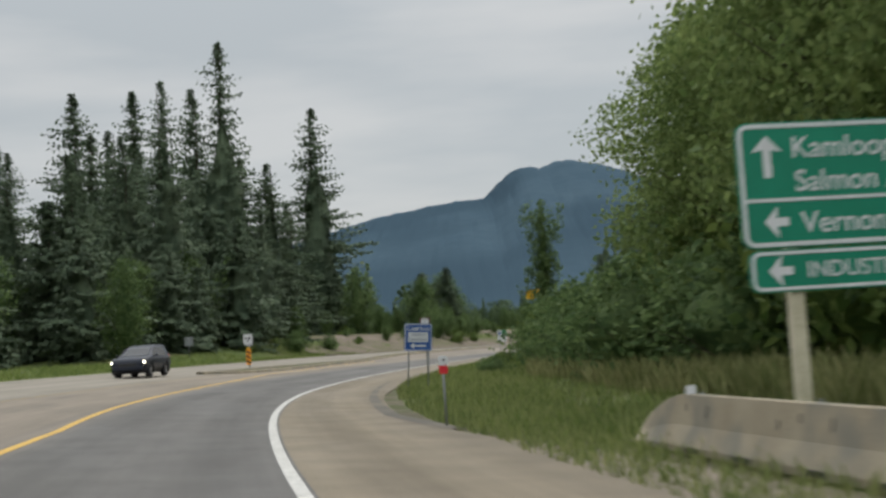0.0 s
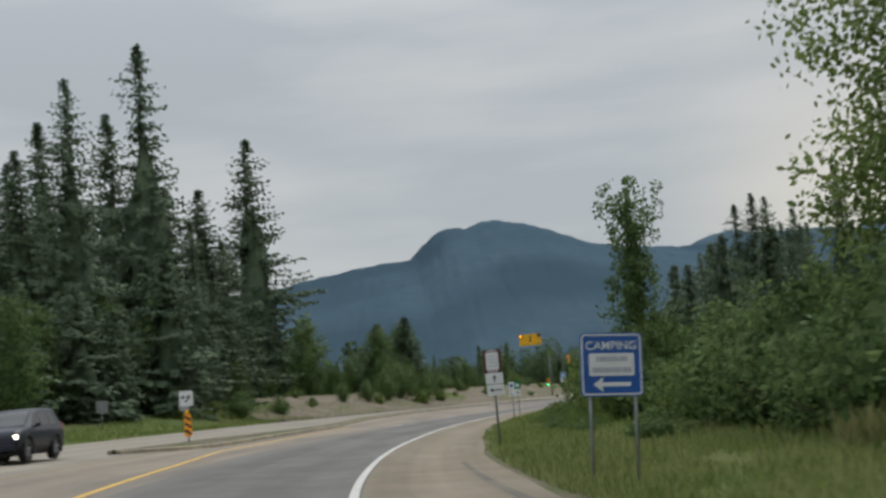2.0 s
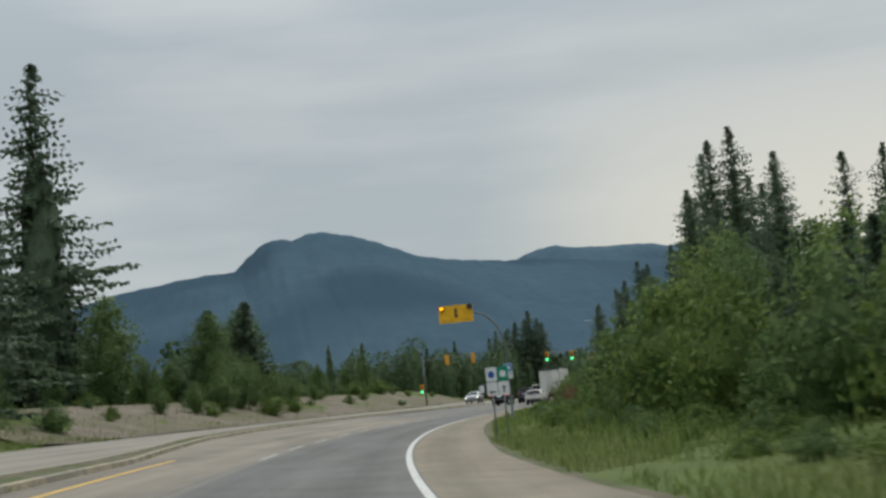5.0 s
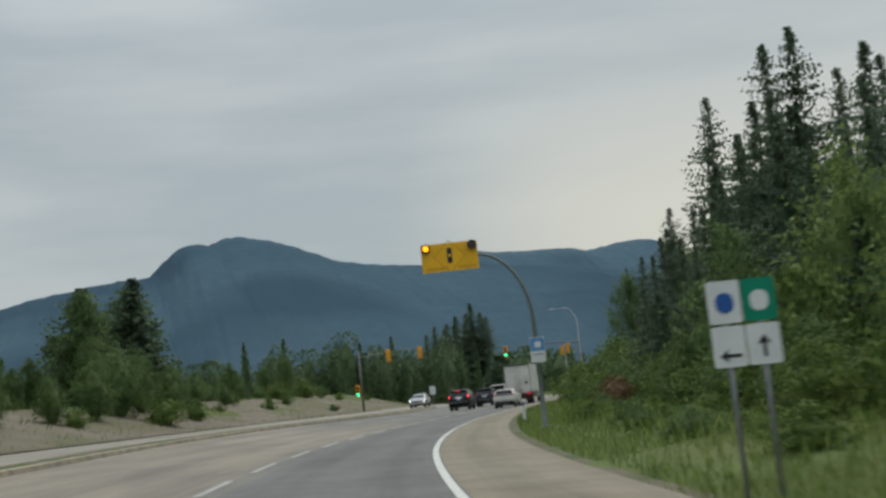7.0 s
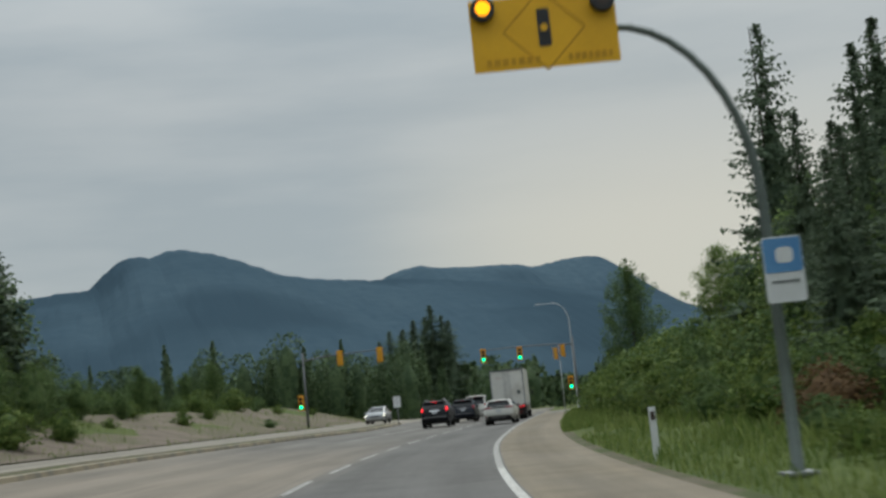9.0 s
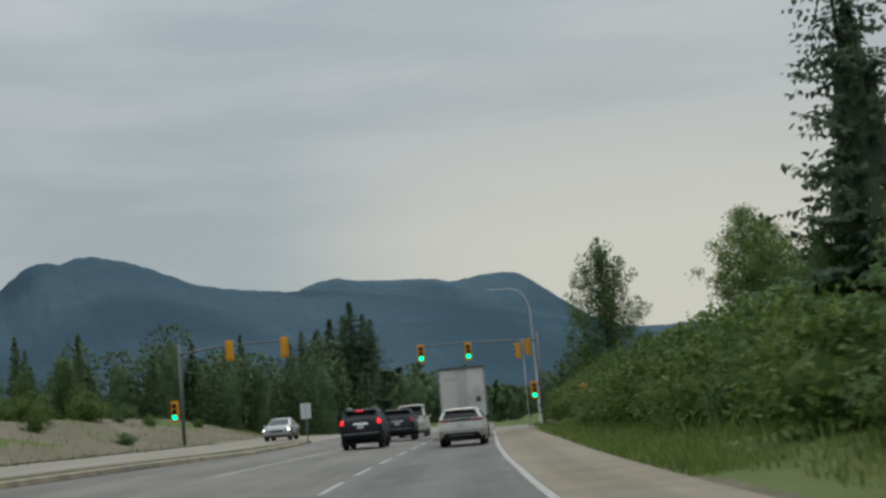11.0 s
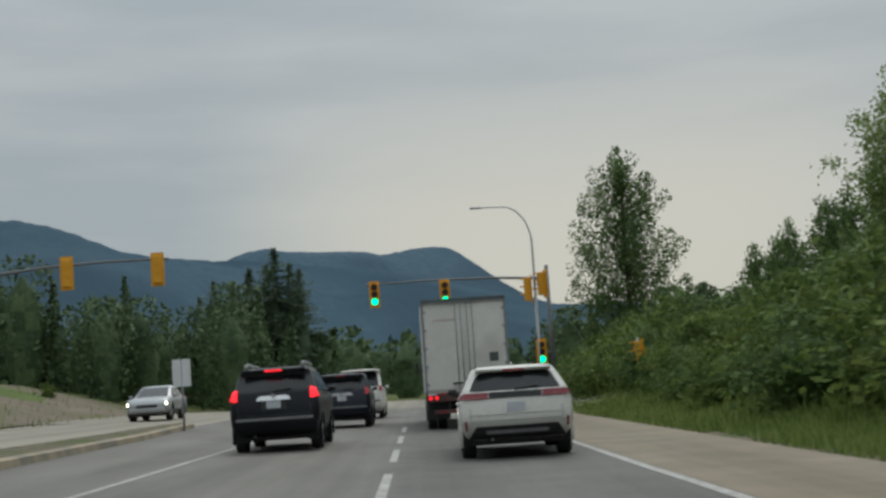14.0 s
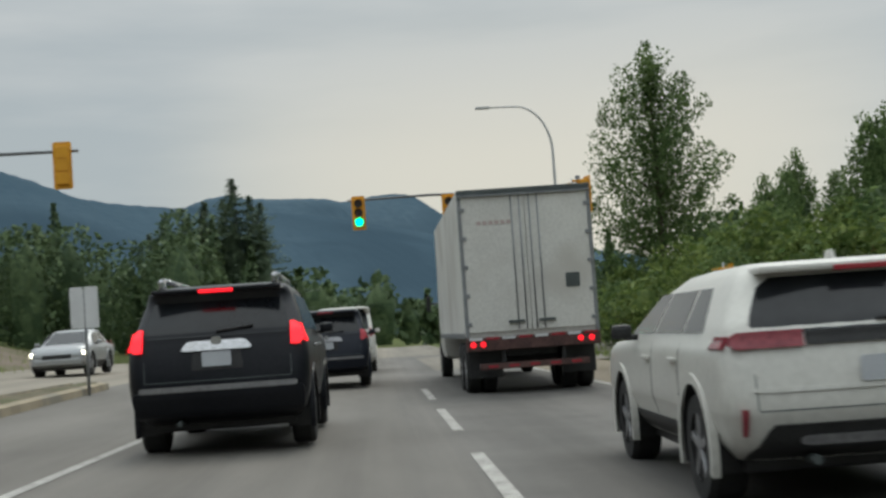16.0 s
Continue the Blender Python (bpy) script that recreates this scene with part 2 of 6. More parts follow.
SIGN_YELLOW = material("yellow_sign_sheeting", (0.68, 0.36, 0.004), (0.80, 0.44, 0.008), 2.0, 0.45, 0, 0.02, 60)
SIGNAL_YELLOW = material("signal_yellow_paint", (0.58, 0.27, 0.015), (0.70, 0.34, 0.02), 3.0, 0.5, 0, 0.02, 60)
BLACK = material("black_plastic", (0.012, 0.012, 0.013), (0.03, 0.03, 0.03), 5.0, 0.55, 0, 0.05, 60)
ORANGE = material("orange_marker_sheeting", (0.75, 0.26, 0.01), (0.85, 0.34, 0.02), 3.0, 0.5, 0, 0.02, 60)
RED_SHEET = material("red_marker_sheeting", (0.55, 0.02, 0.03), (0.65, 0.03, 0.04), 3.0, 0.5, 0, 0.02, 60)
PAINT_DARK = material("black_car_paint", (0.006, 0.007, 0.010), (0.012, 0.013, 0.017), 0.8, 0.32, 0.0, 0.0, 30, 0.22)
PAINT_SLATE = material("dark_blue_grey_car_paint", (0.012, 0.015, 0.024), (0.022, 0.026, 0.038), 0.8, 0.32, 0.0, 0.0, 30, 0.25)
PAINT_CARWHITE = material("white_car_paint", (0.50, 0.49, 0.455), (0.60, 0.59, 0.55), 0.6, 0.28, 0.0, 0.0, 20, 0.5)
PAINT_SILVER = material("silver_car_paint", (0.30, 0.31, 0.32), (0.38, 0.39, 0.40), 0.6, 0.32, 0.4, 0.0, 20, 0.5)
TRAILER_PANEL = material("white_trailer_panel", (0.54, 0.53, 0.50), (0.68, 0.67, 0.63), 0.7, 0.5, 0, 0.05, 20, c=(0.5, 0.48, 0.44), cscale=0.6)
GLASS_DARK = material("tinted_car_glass", (0.008, 0.009, 0.011), (0.014, 0.016, 0.018), 1.0, 0.12, 0, 0, 10, 0.3)
RUBBER = material("tyre_rubber", (0.012, 0.012, 0.012), (0.03, 0.03, 0.03), 4.0, 0.85, 0, 0.2, 60)
ALLOY = material("alloy_rim", (0.22, 0.22, 0.23), (0.36, 0.36, 0.37), 4.0, 0.4, 0.7, 0.0, 30)
CHROME = material("chrome_trim", (0.5, 0.5, 0.51), (0.66, 0.66, 0.67), 4.0, 0.2, 0.9, 0.0, 30)
LENS_RED = material("red_lens_plastic", (0.24, 0.025, 0.035), (0.34, 0.04, 0.05), 3.0, 0.2, 0, 0, 30, 0.5)
LAMP_RED = glow_material("lit_red_lamp", (1.0, 0.012, 0.025), 1.25)
LAMP_DIM = glow_material("dimly_lit_red_lamp", (0.28, 0.016, 0.026), 0.22)
LAMP_GREEN = glow_material("lit_green_signal", (0.0, 0.85, 0.36), 3.0)
LAMP_AMBER = glow_material("lit_amber_flasher", (1.0, 0.36, 0.0), 2.0)
LAMP_HEAD = glow_material("lit_headlamp", (1.0, 0.93, 0.72), 5.0)
RUSTY = material("dirty_reddish_steel", (0.05, 0.028, 0.026), (0.12, 0.062, 0.055), 5.0, 0.75, 0.1, 0.2, 40)
PLATE = material("number_plate_sheeting", (0.42, 0.44, 0.47), (0.52, 0.54, 0.57), 3.0, 0.45, 0, 0.02, 80)
POLE_GREEN = material("grey_green_pole_paint", (0.085, 0.105, 0.095), (0.13, 0.155, 0.14), 3.0, 0.55, 0.2, 0.05, 40)
LENS_DIM = material("dull_red_lens", (0.16, 0.022, 0.032), (0.30, 0.055, 0.07), 9.0, 0.18, 0, 0, 30, 0.5)
LENS_OFF = material("dark_unlit_lens", (0.02, 0.012, 0.008), (0.05, 0.03, 0.02), 5.0, 0.3, 0, 0, 30, 0.5)


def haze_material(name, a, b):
    """A wooded mountainside kilometres off: a plain backdrop with the blue air's haze painted into its colours."""
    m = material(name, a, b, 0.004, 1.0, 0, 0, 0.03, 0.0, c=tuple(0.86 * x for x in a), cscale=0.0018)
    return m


# air haze is mixed into both base colours, paler for the farther ridge
MOUNTAIN = haze_material("far_mountain_haze_tint", (0.048, 0.078, 0.104), (0.062, 0.095, 0.121))
MOUNTAIN_FAR = haze_material("farthest_mountain_haze_tint", (0.056, 0.089, 0.117), (0.078, 0.115, 0.143))

# ---------------- mesh helpers ----------------


def mesh_of(name, verts, faces, mat, smooth=False):
    me = bpy.data.meshes.new(name)
    me.from_pydata([tuple(v) for v in verts], [], [tuple(f) for f in faces])
    me.materials.append(mat)
    if smooth:
        me.polygons.foreach_set("use_smooth", [True] * len(me.polygons))
    me.update()
    return me


def quads_mesh(name, corners, mat, normals=None):
    """corners: array (n, 4, 3) of loose quads; normals: a soft shading direction for each corner."""
    n = len(corners)
    me = bpy.data.meshes.new(name)
    me.vertices.add(4 * n)
    me.vertices.foreach_set("co", np.asarray(corners, dtype=np.float32).reshape(-1))
    me.loops.add(4 * n)
    me.loops.foreach_set("vertex_index", np.arange(4 * n, dtype=np.int32))
    me.polygons.add(n)
    me.polygons.foreach_set("loop_start", np.arange(0, 4 * n, 4, dtype=np.int32))
    me.materials.append(mat)
    me.update(calc_edges=True)
    if normals is None:
        me.validate()
    else:
        me.polygons.foreach_set("use_smooth", np.ones(n, dtype=bool))
        nn = np.asarray(normals, dtype=float)
        nn = nn.reshape(-1, 3)
        me.normals_split_custom_set_from_vertices((nn / np.linalg.norm(nn, axis=1, keepdims=True)).tolist())
    return me


def empty(name, m):
    ob = new(name)
    ob.empty_display_size = 0.2
    ob.matrix_world = m
    return ob


def part(name, bm, mat, parent, label=""):
    """Links a bmesh, or a mesh, as one mesh object under a thing or part."""
    if isinstance(bm, bmesh.types.BMesh):
        me = bpy.data.meshes.new(name)
        bm.to_mesh(me)
        bm.free()
        me.materials.append(mat)
    else:
        me = bm
    ob = new(name, me)
    if parent is not None:
        ob.parent = parent
    return tagged(ob, label)


def box(size, at=(0, 0, 0), bevel=0.0, m=None, taper=None):
    bm = bmesh.new()
    bmesh.ops.create_cube(bm, size=1.0, matrix=Matrix.Diagonal((*size, 1)))
    if taper:
        for v in bm.verts:
            if v.co.z > 0:
                v.co.x *= taper
                v.co.y *= taper
    if bevel:
        bmesh.ops.bevel(bm, geom=bm.edges[:] + bm.verts[:], offset=bevel, segments=2, affect="EDGES", profile=0.6)
    bmesh.ops.transform(bm, matrix=Matrix.Translation(at) @ (m or Matrix()), verts=bm.verts)
    return bm


def rod(a, b, r1, r2=None, n=12):
    a, b = Vector(a), Vector(b)
    bm = bmesh.new()
    bmesh.ops.create_cone(bm, cap_ends=True, segments=n, radius1=r1, radius2=r1 if r2 is None else r2, depth=(b - a).length)
    q = (b - a).to_track_quat("Z", "Y").to_matrix().to_4x4()
    bmesh.ops.transform(bm, matrix=Matrix.Translation((a + b) / 2) @ q, verts=bm.verts)
    for f in bm.faces:
        f.smooth = len(f.verts) == 4
    return bm


def tube(path, radii, n=10):
    """A round tube along points."""
    verts, faces = [], []
    pts = [Vector(p) for p in path]
    for i, p in enumerate(pts):
        t = (pts[min(i + 1, len(pts) - 1)] - pts[max(i - 1, 0)]).normalized()
        u = t.cross(Vector((0, 1, 0.01))).normalized()
        w = t.cross(u)
        for k in range(n):
            a = 2 * math.pi * k / n
            verts.append(p + radii[i] * (math.cos(a) * u + math.sin(a) * w))
    for i in range(len(pts) - 1):
        for k in range(n):
            faces.append((i * n + k, i * n + (k + 1) % n, (i + 1) * n + (k + 1) % n, (i + 1) * n + k))
    faces.append(tuple(range(n)))
    faces.append(tuple(reversed(range((len(pts) - 1) * n, len(pts) * n))))
    return verts, faces


def plate(w, h, t, r):
    """An upright rounded sheet in x and z, facing -y, its middle at the origin."""
    bm = bmesh.new()
    pts = []
    for cx, cz, a0 in ((w / 2 - r, h / 2 - r, 0), (-w / 2 + r, h / 2 - r, 90), (-w / 2 + r, -h / 2 + r, 180), (w / 2 - r, -h / 2 + r, 270)):
        for k in range(5):
            a = radians(a0 + 22.5 * k)
            pts.append((cx + r * math.cos(a), cz + r * math.sin(a)))
    f = [bm.verts.new((x, -t / 2, z)) for x, z in pts]
    b = [bm.verts.new((x, t / 2, z)) for x, z in pts]
    bm.faces.new(f)
    bm.faces.new(b[::-1])
    for i in range(len(pts)):
        j = (i + 1) % len(pts)
        bm.faces.new((f[j], f[i], b[i], b[j]))
    bmesh.ops.recalc_face_normals(bm, faces=bm.faces)
    return bm


def moved(bm, x, y, z, m=None):
    bmesh.ops.transform(bm, matrix=Matrix.Translation((x, y, z)) @ (m or Matrix()), verts=bm.verts)
    return bm


def ring_frame(w, h, t, r, band):
    """A flat rounded border strip."""
    bm = bmesh.new()
    def loop(w, h, r):
        o = []
        for cx, cz, a0 in ((w / 2 - r, h / 2 - r, 0), (-w / 2 + r, h / 2 - r, 90), (-w / 2 + r, -h / 2 + r, 180), (w / 2 - r, -h / 2 + r, 270)):
            for k in range(5):
                a = radians(a0 + 22.5 * k)
                o.append((cx + r * math.cos(a), cz + r * math.sin(a)))
        return o
    A, B = loop(w, h, r), loop(w - 2 * band, h - 2 * band, max(r - band, 0.005))
    a = [bm.verts.new((x, -t / 2, z)) for x, z in A]
    b = [bm.verts.new((x, -t / 2, z)) for x, z in B]
    for i in range(len(A)):
        j = (i + 1) % len(A)
        bm.faces.new((a[i], b[i], b[j], a[j]))
    bmesh.ops.recalc_face_normals(bm, faces=bm.faces)
    r = bmesh.ops.extrude_face_region(bm, geom=bm.faces[:])
    bmesh.ops.translate(bm, vec=(0, t, 0), verts=[g for g in r["geom"] if isinstance(g, bmesh.types.BMVert)])
    bmesh.ops.recalc_face_normals(bm, faces=bm.faces)
    return bm


def words(text, size, mat, parent, x, z, y, align="LEFT", name="lettering"):
    """Lettering as a thin mesh that faces -y."""
    cu = bpy.data.curves.new(name, "FONT")
    cu.body, cu.size, cu.align_x, cu.extrude, cu.offset = text, size, align, 0.002, 0.006 * size
    tmp = bpy.data.objects.new(name, cu)
    me = bpy.data.meshes.new_from_object(tmp)
    bpy.data.objects.remove(tmp)
    me.transform(Matrix.Translation((x, y, z)) @ Matrix.Rotation(radians(90), 4, "X"))
    me.materials.clear()
    me.materials.append(mat)
    ob = new(name, me)
    ob.parent = parent
    return ob


def arrow(length, width, head, mat, parent, m, name="arrow"):
    """A flat arrow along +x, facing -y."""
    bm = bmesh.new()
    hw = width * 1.9
    pts = [(-length / 2, -width / 2), (length / 2 - head, -width / 2), (length / 2 - head * 1.15, -hw), (length / 2, 0), (length / 2 - head * 1.15, hw), (length / 2 - head, width / 2), (-length / 2, width / 2)]
    f = bm.faces.new([bm.verts.new((x, 0, z)) for x, z in pts])
    r = bmesh.ops.extrude_face_region(bm, geom=[f])
    bmesh.ops.translate(bm, vec=(0, 0.004, 0), verts=[g for g in r["geom"] if isinstance(g, bmesh.types.BMVert)])
    bmesh.ops.recalc_face_normals(bm, faces=bm.faces)
    bmesh.ops.transform(bm, matrix=m, verts=bm.verts)
    return part(name, bm, mat, parent)


# ---------------- the line of the road ----------------
# s runs along the road from the start, l to its left
KNOT_S = (-80, 0, 25, 50, 75, 100, 125, 150, 170, 190, 600)
KNOT_H = (13.06, 13.06, 7.83, -0.58, -5.19, -8.97, -13.0, -17.5, -20.8, -22.8, -22.8)
LINE_S = np.arange(-80, 600, 0.5)
LINE_H = np.radians(np.interp(LINE_S, KNOT_S, KNOT_H))
LINE_X = np.cumsum(-np.sin(LINE_H) * 0.5)
LINE_Y = np.cumsum(np.cos(LINE_H) * 0.5)
LINE_X += 0.04 - LINE_X[160]
LINE_Y -= LINE_Y[160]


def height(s, l):
    """The height of the land at a station s and an offset l."""
    s, l = np.asarray(s, float), np.asarray(l, float)
    bank = np.interp(s, (0, 115, 175, 230), (0.062, 0.062, 0.034, 0.022))
    z = np.where(l > 0, bank * np.minimum(l, 20), np.interp(s, (0, 110, 165), (0.045, 0.045, 0.0)) * np.maximum(l, -5))
    z = z + np.interp(l, (6.5, 9, 18), (0, 0.6, 1)) * np.interp(s, (115, 175, 240, 300), (0, 0.35, 0.45, 0.3))
    # the gravel bank on the outside of the bend
    z = z + np.interp(l, (17.5, 26, 45), (0, 1, 1.1)) * np.interp(s, (95, 125, 262, 300), (0.2, 2.2, 2.3, 0.6))
    # the verge and the rising ground on the inside of the bend
    z = z + np.interp(-l, (4.4, 6.0, 10, 22), (0, 0.10, 0.25, 0.7))
    z = z + np.interp(-l, (6.0, 15, 30), (0, 1, 1.3)) * np.interp(s, (150, 200, 250, 300), (0, 1.6, 1.8, 0.4))
    return z


def at(s, l, dz=0.0):
    i = np.clip((np.asarray(s) + 80) * 2, 0, len(LINE_S) - 1)
    x, y, h = np.interp(i, range(len(LINE_S)), LINE_X), np.interp(i, range(len(LINE_S)), LINE_Y), np.interp(i, range(len(LINE_S)), LINE_H)
    return float(x - l * math.cos(h)), float(y - l * math.sin(h)), float(height(s, l) + dz)


def turn_at(s):
    return math.degrees(float(np.interp(s, LINE_S, LINE_H)))


def strip(name, s0, s1, left, right, dz, mat, step=2.0, cols=4, skirt=0.0):
    """A surface along the road between two offsets, each a number or a row of (s, l)."""
    def off(o, s):
        return o if isinstance(o, (int, float)) else float(np.interp(s, [a for a, b in o], [b for a, b in o]))
    n = max(2, int((s1 - s0) / step) + 1)
    verts, faces = [], []
    for s in np.linspace(s0, s1, n):
        a, b = off(right, s), off(left, s)
        row = [(a + (b - a) * k / cols, dz) for k in range(cols + 1)]
        if skirt:
            row = [(a, dz - skirt)] + row + [(b, dz - skirt)]
        verts += [at(s, l, z) for l, z in row]
    w = cols + 1 + (2 if skirt else 0)
    for i in range(n - 1):
        for k in range(w - 1):
            faces.append((i * w + k + 1, i * w + k, (i + 1) * w + k, (i + 1) * w + k + 1))
    me = mesh_of(name, verts, faces, mat)
    # u: metres along the road; v: metres to the left of the lane's edge
    uv = me.uv_layers.new(name="along")
    place = []
    for s in np.linspace(s0, s1, n):
        a, b = off(right, s), off(left, s)
        row = [a + (b - a) * k / cols for k in range(cols + 1)]
        if skirt:
            row = [a] + row + [b]
        lane = float(np.interp(s, [p for p, q in LANE_L], [q for p, q in LANE_L]))
        place += [(s, l - lane) for l in row]
    idx = np.empty(len(me.loops), dtype=np.int32)
    me.loops.foreach_get("vertex_index", idx)
    uv.data.foreach_set("uv", np.asarray(place, dtype=np.float32)[idx].reshape(-1))
    return tagged(new(name, me), kind="structure")


# ---------------- ground ----------------


def build_ground():
    def axis(lo, hi, step, far):
        core = list(np.arange(lo, hi + 0.1, step))
        out, d = [], step
        while sum(out) < far:
            d *= 1.6
            out.append(d)
        left, right = [lo - sum(out[:k + 1]) for k in range(len(out))], [hi + sum(out[:k + 1]) for k in range(len(out))]
        return np.array(left[::-1] + core + right)
    xs, ys = axis(-110, 150, 2.5, 4300), axis(-60, 420, 2.5, 4300)
    X, Y = np.meshgrid(xs, ys)
    P = np.stack([X.ravel(), Y.ravel()], 1)
    LX, LY, LH, LS = LINE_X[::4], LINE_Y[::4], LINE_H[::4], LINE_S[::4]
    idx = np.empty(len(P), int)
    for k in range(0, len(P), 2000):
        q = P[k:k + 2000]
        idx[k:k + 2000] = np.argmin((q[:, :1] - LX) ** 2 + (q[:, 1:] - LY) ** 2, axis=1)
    dx, dy, h = P[:, 0] - LX[idx], P[:, 1] - LY[idx], LH[idx]
    s = LS[idx] - np.sin(h) * dx + np.cos(h) * dy
    l = -(np.cos(h) * dx + np.sin(h) * dy)
    z = height(s, l)
    near = (l > -5.5) & (l < 19)
    z = np.where(near, z - 0.14, z + 0.10 * np.sin(P[:, 0] * 0.31) * np.sin(P[:, 1] * 0.23))
    nx = len(xs)
    faces = [(j * nx + i, j * nx + i + 1, (j + 1) * nx + i + 1, (j + 1) * nx + i) for j in range(len(ys) - 1) for i in range(nx - 1)]
    ob = new("ground", mesh_of("ground", np.column_stack([P, z]), faces, GRASS_GROUND, True))
    tagged(ob, "rough green grass ground beside the highway", "ground", kind="structure")


build_ground()
LANE_L = ((-80, 2.7), (24, 2.75), (46, 3.3), (62, 3.1), (110, 2.3), (150, 1.97), (262, 1.93))
YELLOW_L = ((-80, 2.72), (24, 2.78), (34, 3.25), (48, 3.65), (60, 4.15), (70, 4.80), (80, 4.80), (104, 5.1))
EDGE_L = ((-80, -1.0), (45, -1.02), (60, -1.2), (78, -1.45), (110, -1.55), (130, -1.65), (155, -1.9), (180, -1.9), (200, -1.65), (240, -1.6))
CURB_L = ((70, 8.2), (72, 6.7), (74.5, 6.0), (78, 5.75), (103, 5.95), (115, 7.2), (127, 8.6), (148, 9.6), (165, 10.0), (190, 9.0), (204, 8.25), (216, 8.4), (226, 8.85))
SPLIT_L = ((-80, 7.3), (69, 7.3), (72, 7.0), (78, 6.1), (103, 6.3), (115, 7.5), (127, 8.9), (148, 10.0), (165, 10.4), (190, 9.4), (204, 8.6), (226, 9.1), (262, 9.1))
FAR_L = ((-80, 14.3), (75, 14.5), (115, 15.2), (160, 15.6), (200, 17.0), (262, 17.0))
SHOULDER_L = ((-80, -5.2), (10, -5.4), (17, -4.9), (21, -4.1), (26, -3.7), (40, -3.75), (48, -4.0), (60, -3.95), (71, -4.4), (77, -4.35), (85, -4.0), (100, -3.85), (112, -4.1), (140, -4.05), (180, -4.2), (262, -4.0))
tagged(strip("road", -80, 262, LANE_L, [(a, b - 0.12) for a, b in EDGE_L], 0.0, ASPHALT, cols=8, skirt=0.2), "grey wet asphalt traffic lane", "road")
tagged(strip("road_left_lane", -80, 171, SPLIT_L, LANE_L, 0.0, ASPHALT, cols=8, skirt=0.2), "dusty tan-grey asphalt lane", "road")
tagged(strip("road_turn_lanes", 171, 262, SPLIT_L, LANE_L, 0.0, ASPHALT, cols=8, skirt=0.2), "grey-brown asphalt of the widened lanes", "road")
tagged(strip("shoulder", -80, 262, [(a, b - 0.12) for a, b in EDGE_L], SHOULDER_L, 0.0, ASPHALT_TAN, skirt=0.2), "dusty tan paved shoulder", "shoulder")
tagged(strip("verge_dirt", -80, 262, SHOULDER_L, [(a, b - float(np.interp(a, (-80, 20, 45, 70, 110, 262), (0.3, 0.45, 0.5, 0.45, 0.35, 0.4)))) for a, b in SHOULDER_L], -0.025, DIRT, 1.0, 3, skirt=0.2), "brown dirt along the edge of the shoulder", "verge")
tagged(strip("opposing_road", -80, 262, FAR_L, SPLIT_L, 0.0, ASPHALT_OLD, skirt=0.2), "pale worn asphalt of the opposing lanes", "road")
tagged(strip("road_beyond", 262, 312, 8.0, -1.7, 0.0, ASPHALT_OLD, 4.0, skirt=0.2), "pale asphalt beyond the crossing", "road")
tagged(strip("crossing_road", 236, 257, 60.0, -70.0, -0.006, ASPHALT_OLD, 2.0, 40), "pale asphalt of the crossing road", "road")
tagged(strip("shoulder_washout", 22.1, 56, [(22.1, -3.95), (24.5, -3.66), (27.6, -3.36), (40, -3.3), (56, -3.22)], [(22.1, -4.36), (24.5, -4.1), (27.6, -3.72), (40, -3.55), (56, -3.32)], 0.004, ASPHALT_GREY, 0.7, 2), "dark washed-out edge of the shoulder", "shoulder")
tagged(strip("edge_line", -80, 150, [(a, b + 0.075) for a, b in EDGE_L], [(a, b - 0.075) for a, b in EDGE_L], 0.006, PAINT_WHITE, 1.0, 1), "solid white edge line", "road marking")
tagged(strip("edge_line_worn", 150, 240, [(a, b + 0.075) for a, b in EDGE_L], [(a, b - 0.075) for a, b in EDGE_L], 0.006, PAINT_WORN, 1.0, 1), "worn white edge line", "road marking")
tagged(strip("yellow_line", -80, 104, [(a, b + 0.08) for a, b in YELLOW_L], [(a, b - 0.08) for a, b in YELLOW_L], 0.006, PAINT_YELLOW, 1.0, 1), "faded yellow centre line", "road marking")
tagged(strip("opposing_line", -80, 70, [(-80, 7.35), (40, 7.45), (70, 7.3)], [(-80, 7.2), (40, 7.3), (70, 7.15)], 0.006, PAINT_FAINT, 1.0, 1), "almost worn-off yellow line of the opposing lanes", "road marking")
for k in range(17):
    s0 = 102.0 + 7.3 * k
    lane = float(np.interp(s0, (110, 135, 150, 226), (2.45, 2.2, 1.9, 1.8)))
    tagged(strip("lane_dash", s0, s0 + 4.4, lane + 0.065, lane - 0.065, 0.006, PAINT_WORN, 1.0, 1), "white lane dash", "road marking", "lane dashes")
tagged(strip("turn_lane_line", 186, 228, [(186, 6.1), (201, 5.87), (212, 5.75), (228, 5.7)], [(186, 5.97), (201, 5.74), (212, 5.62), (228, 5.57)], 0.006, PAINT_WORN, 1.0, 1), "solid white turn lane line", "road marking")

# ---------------- mountains ----------------


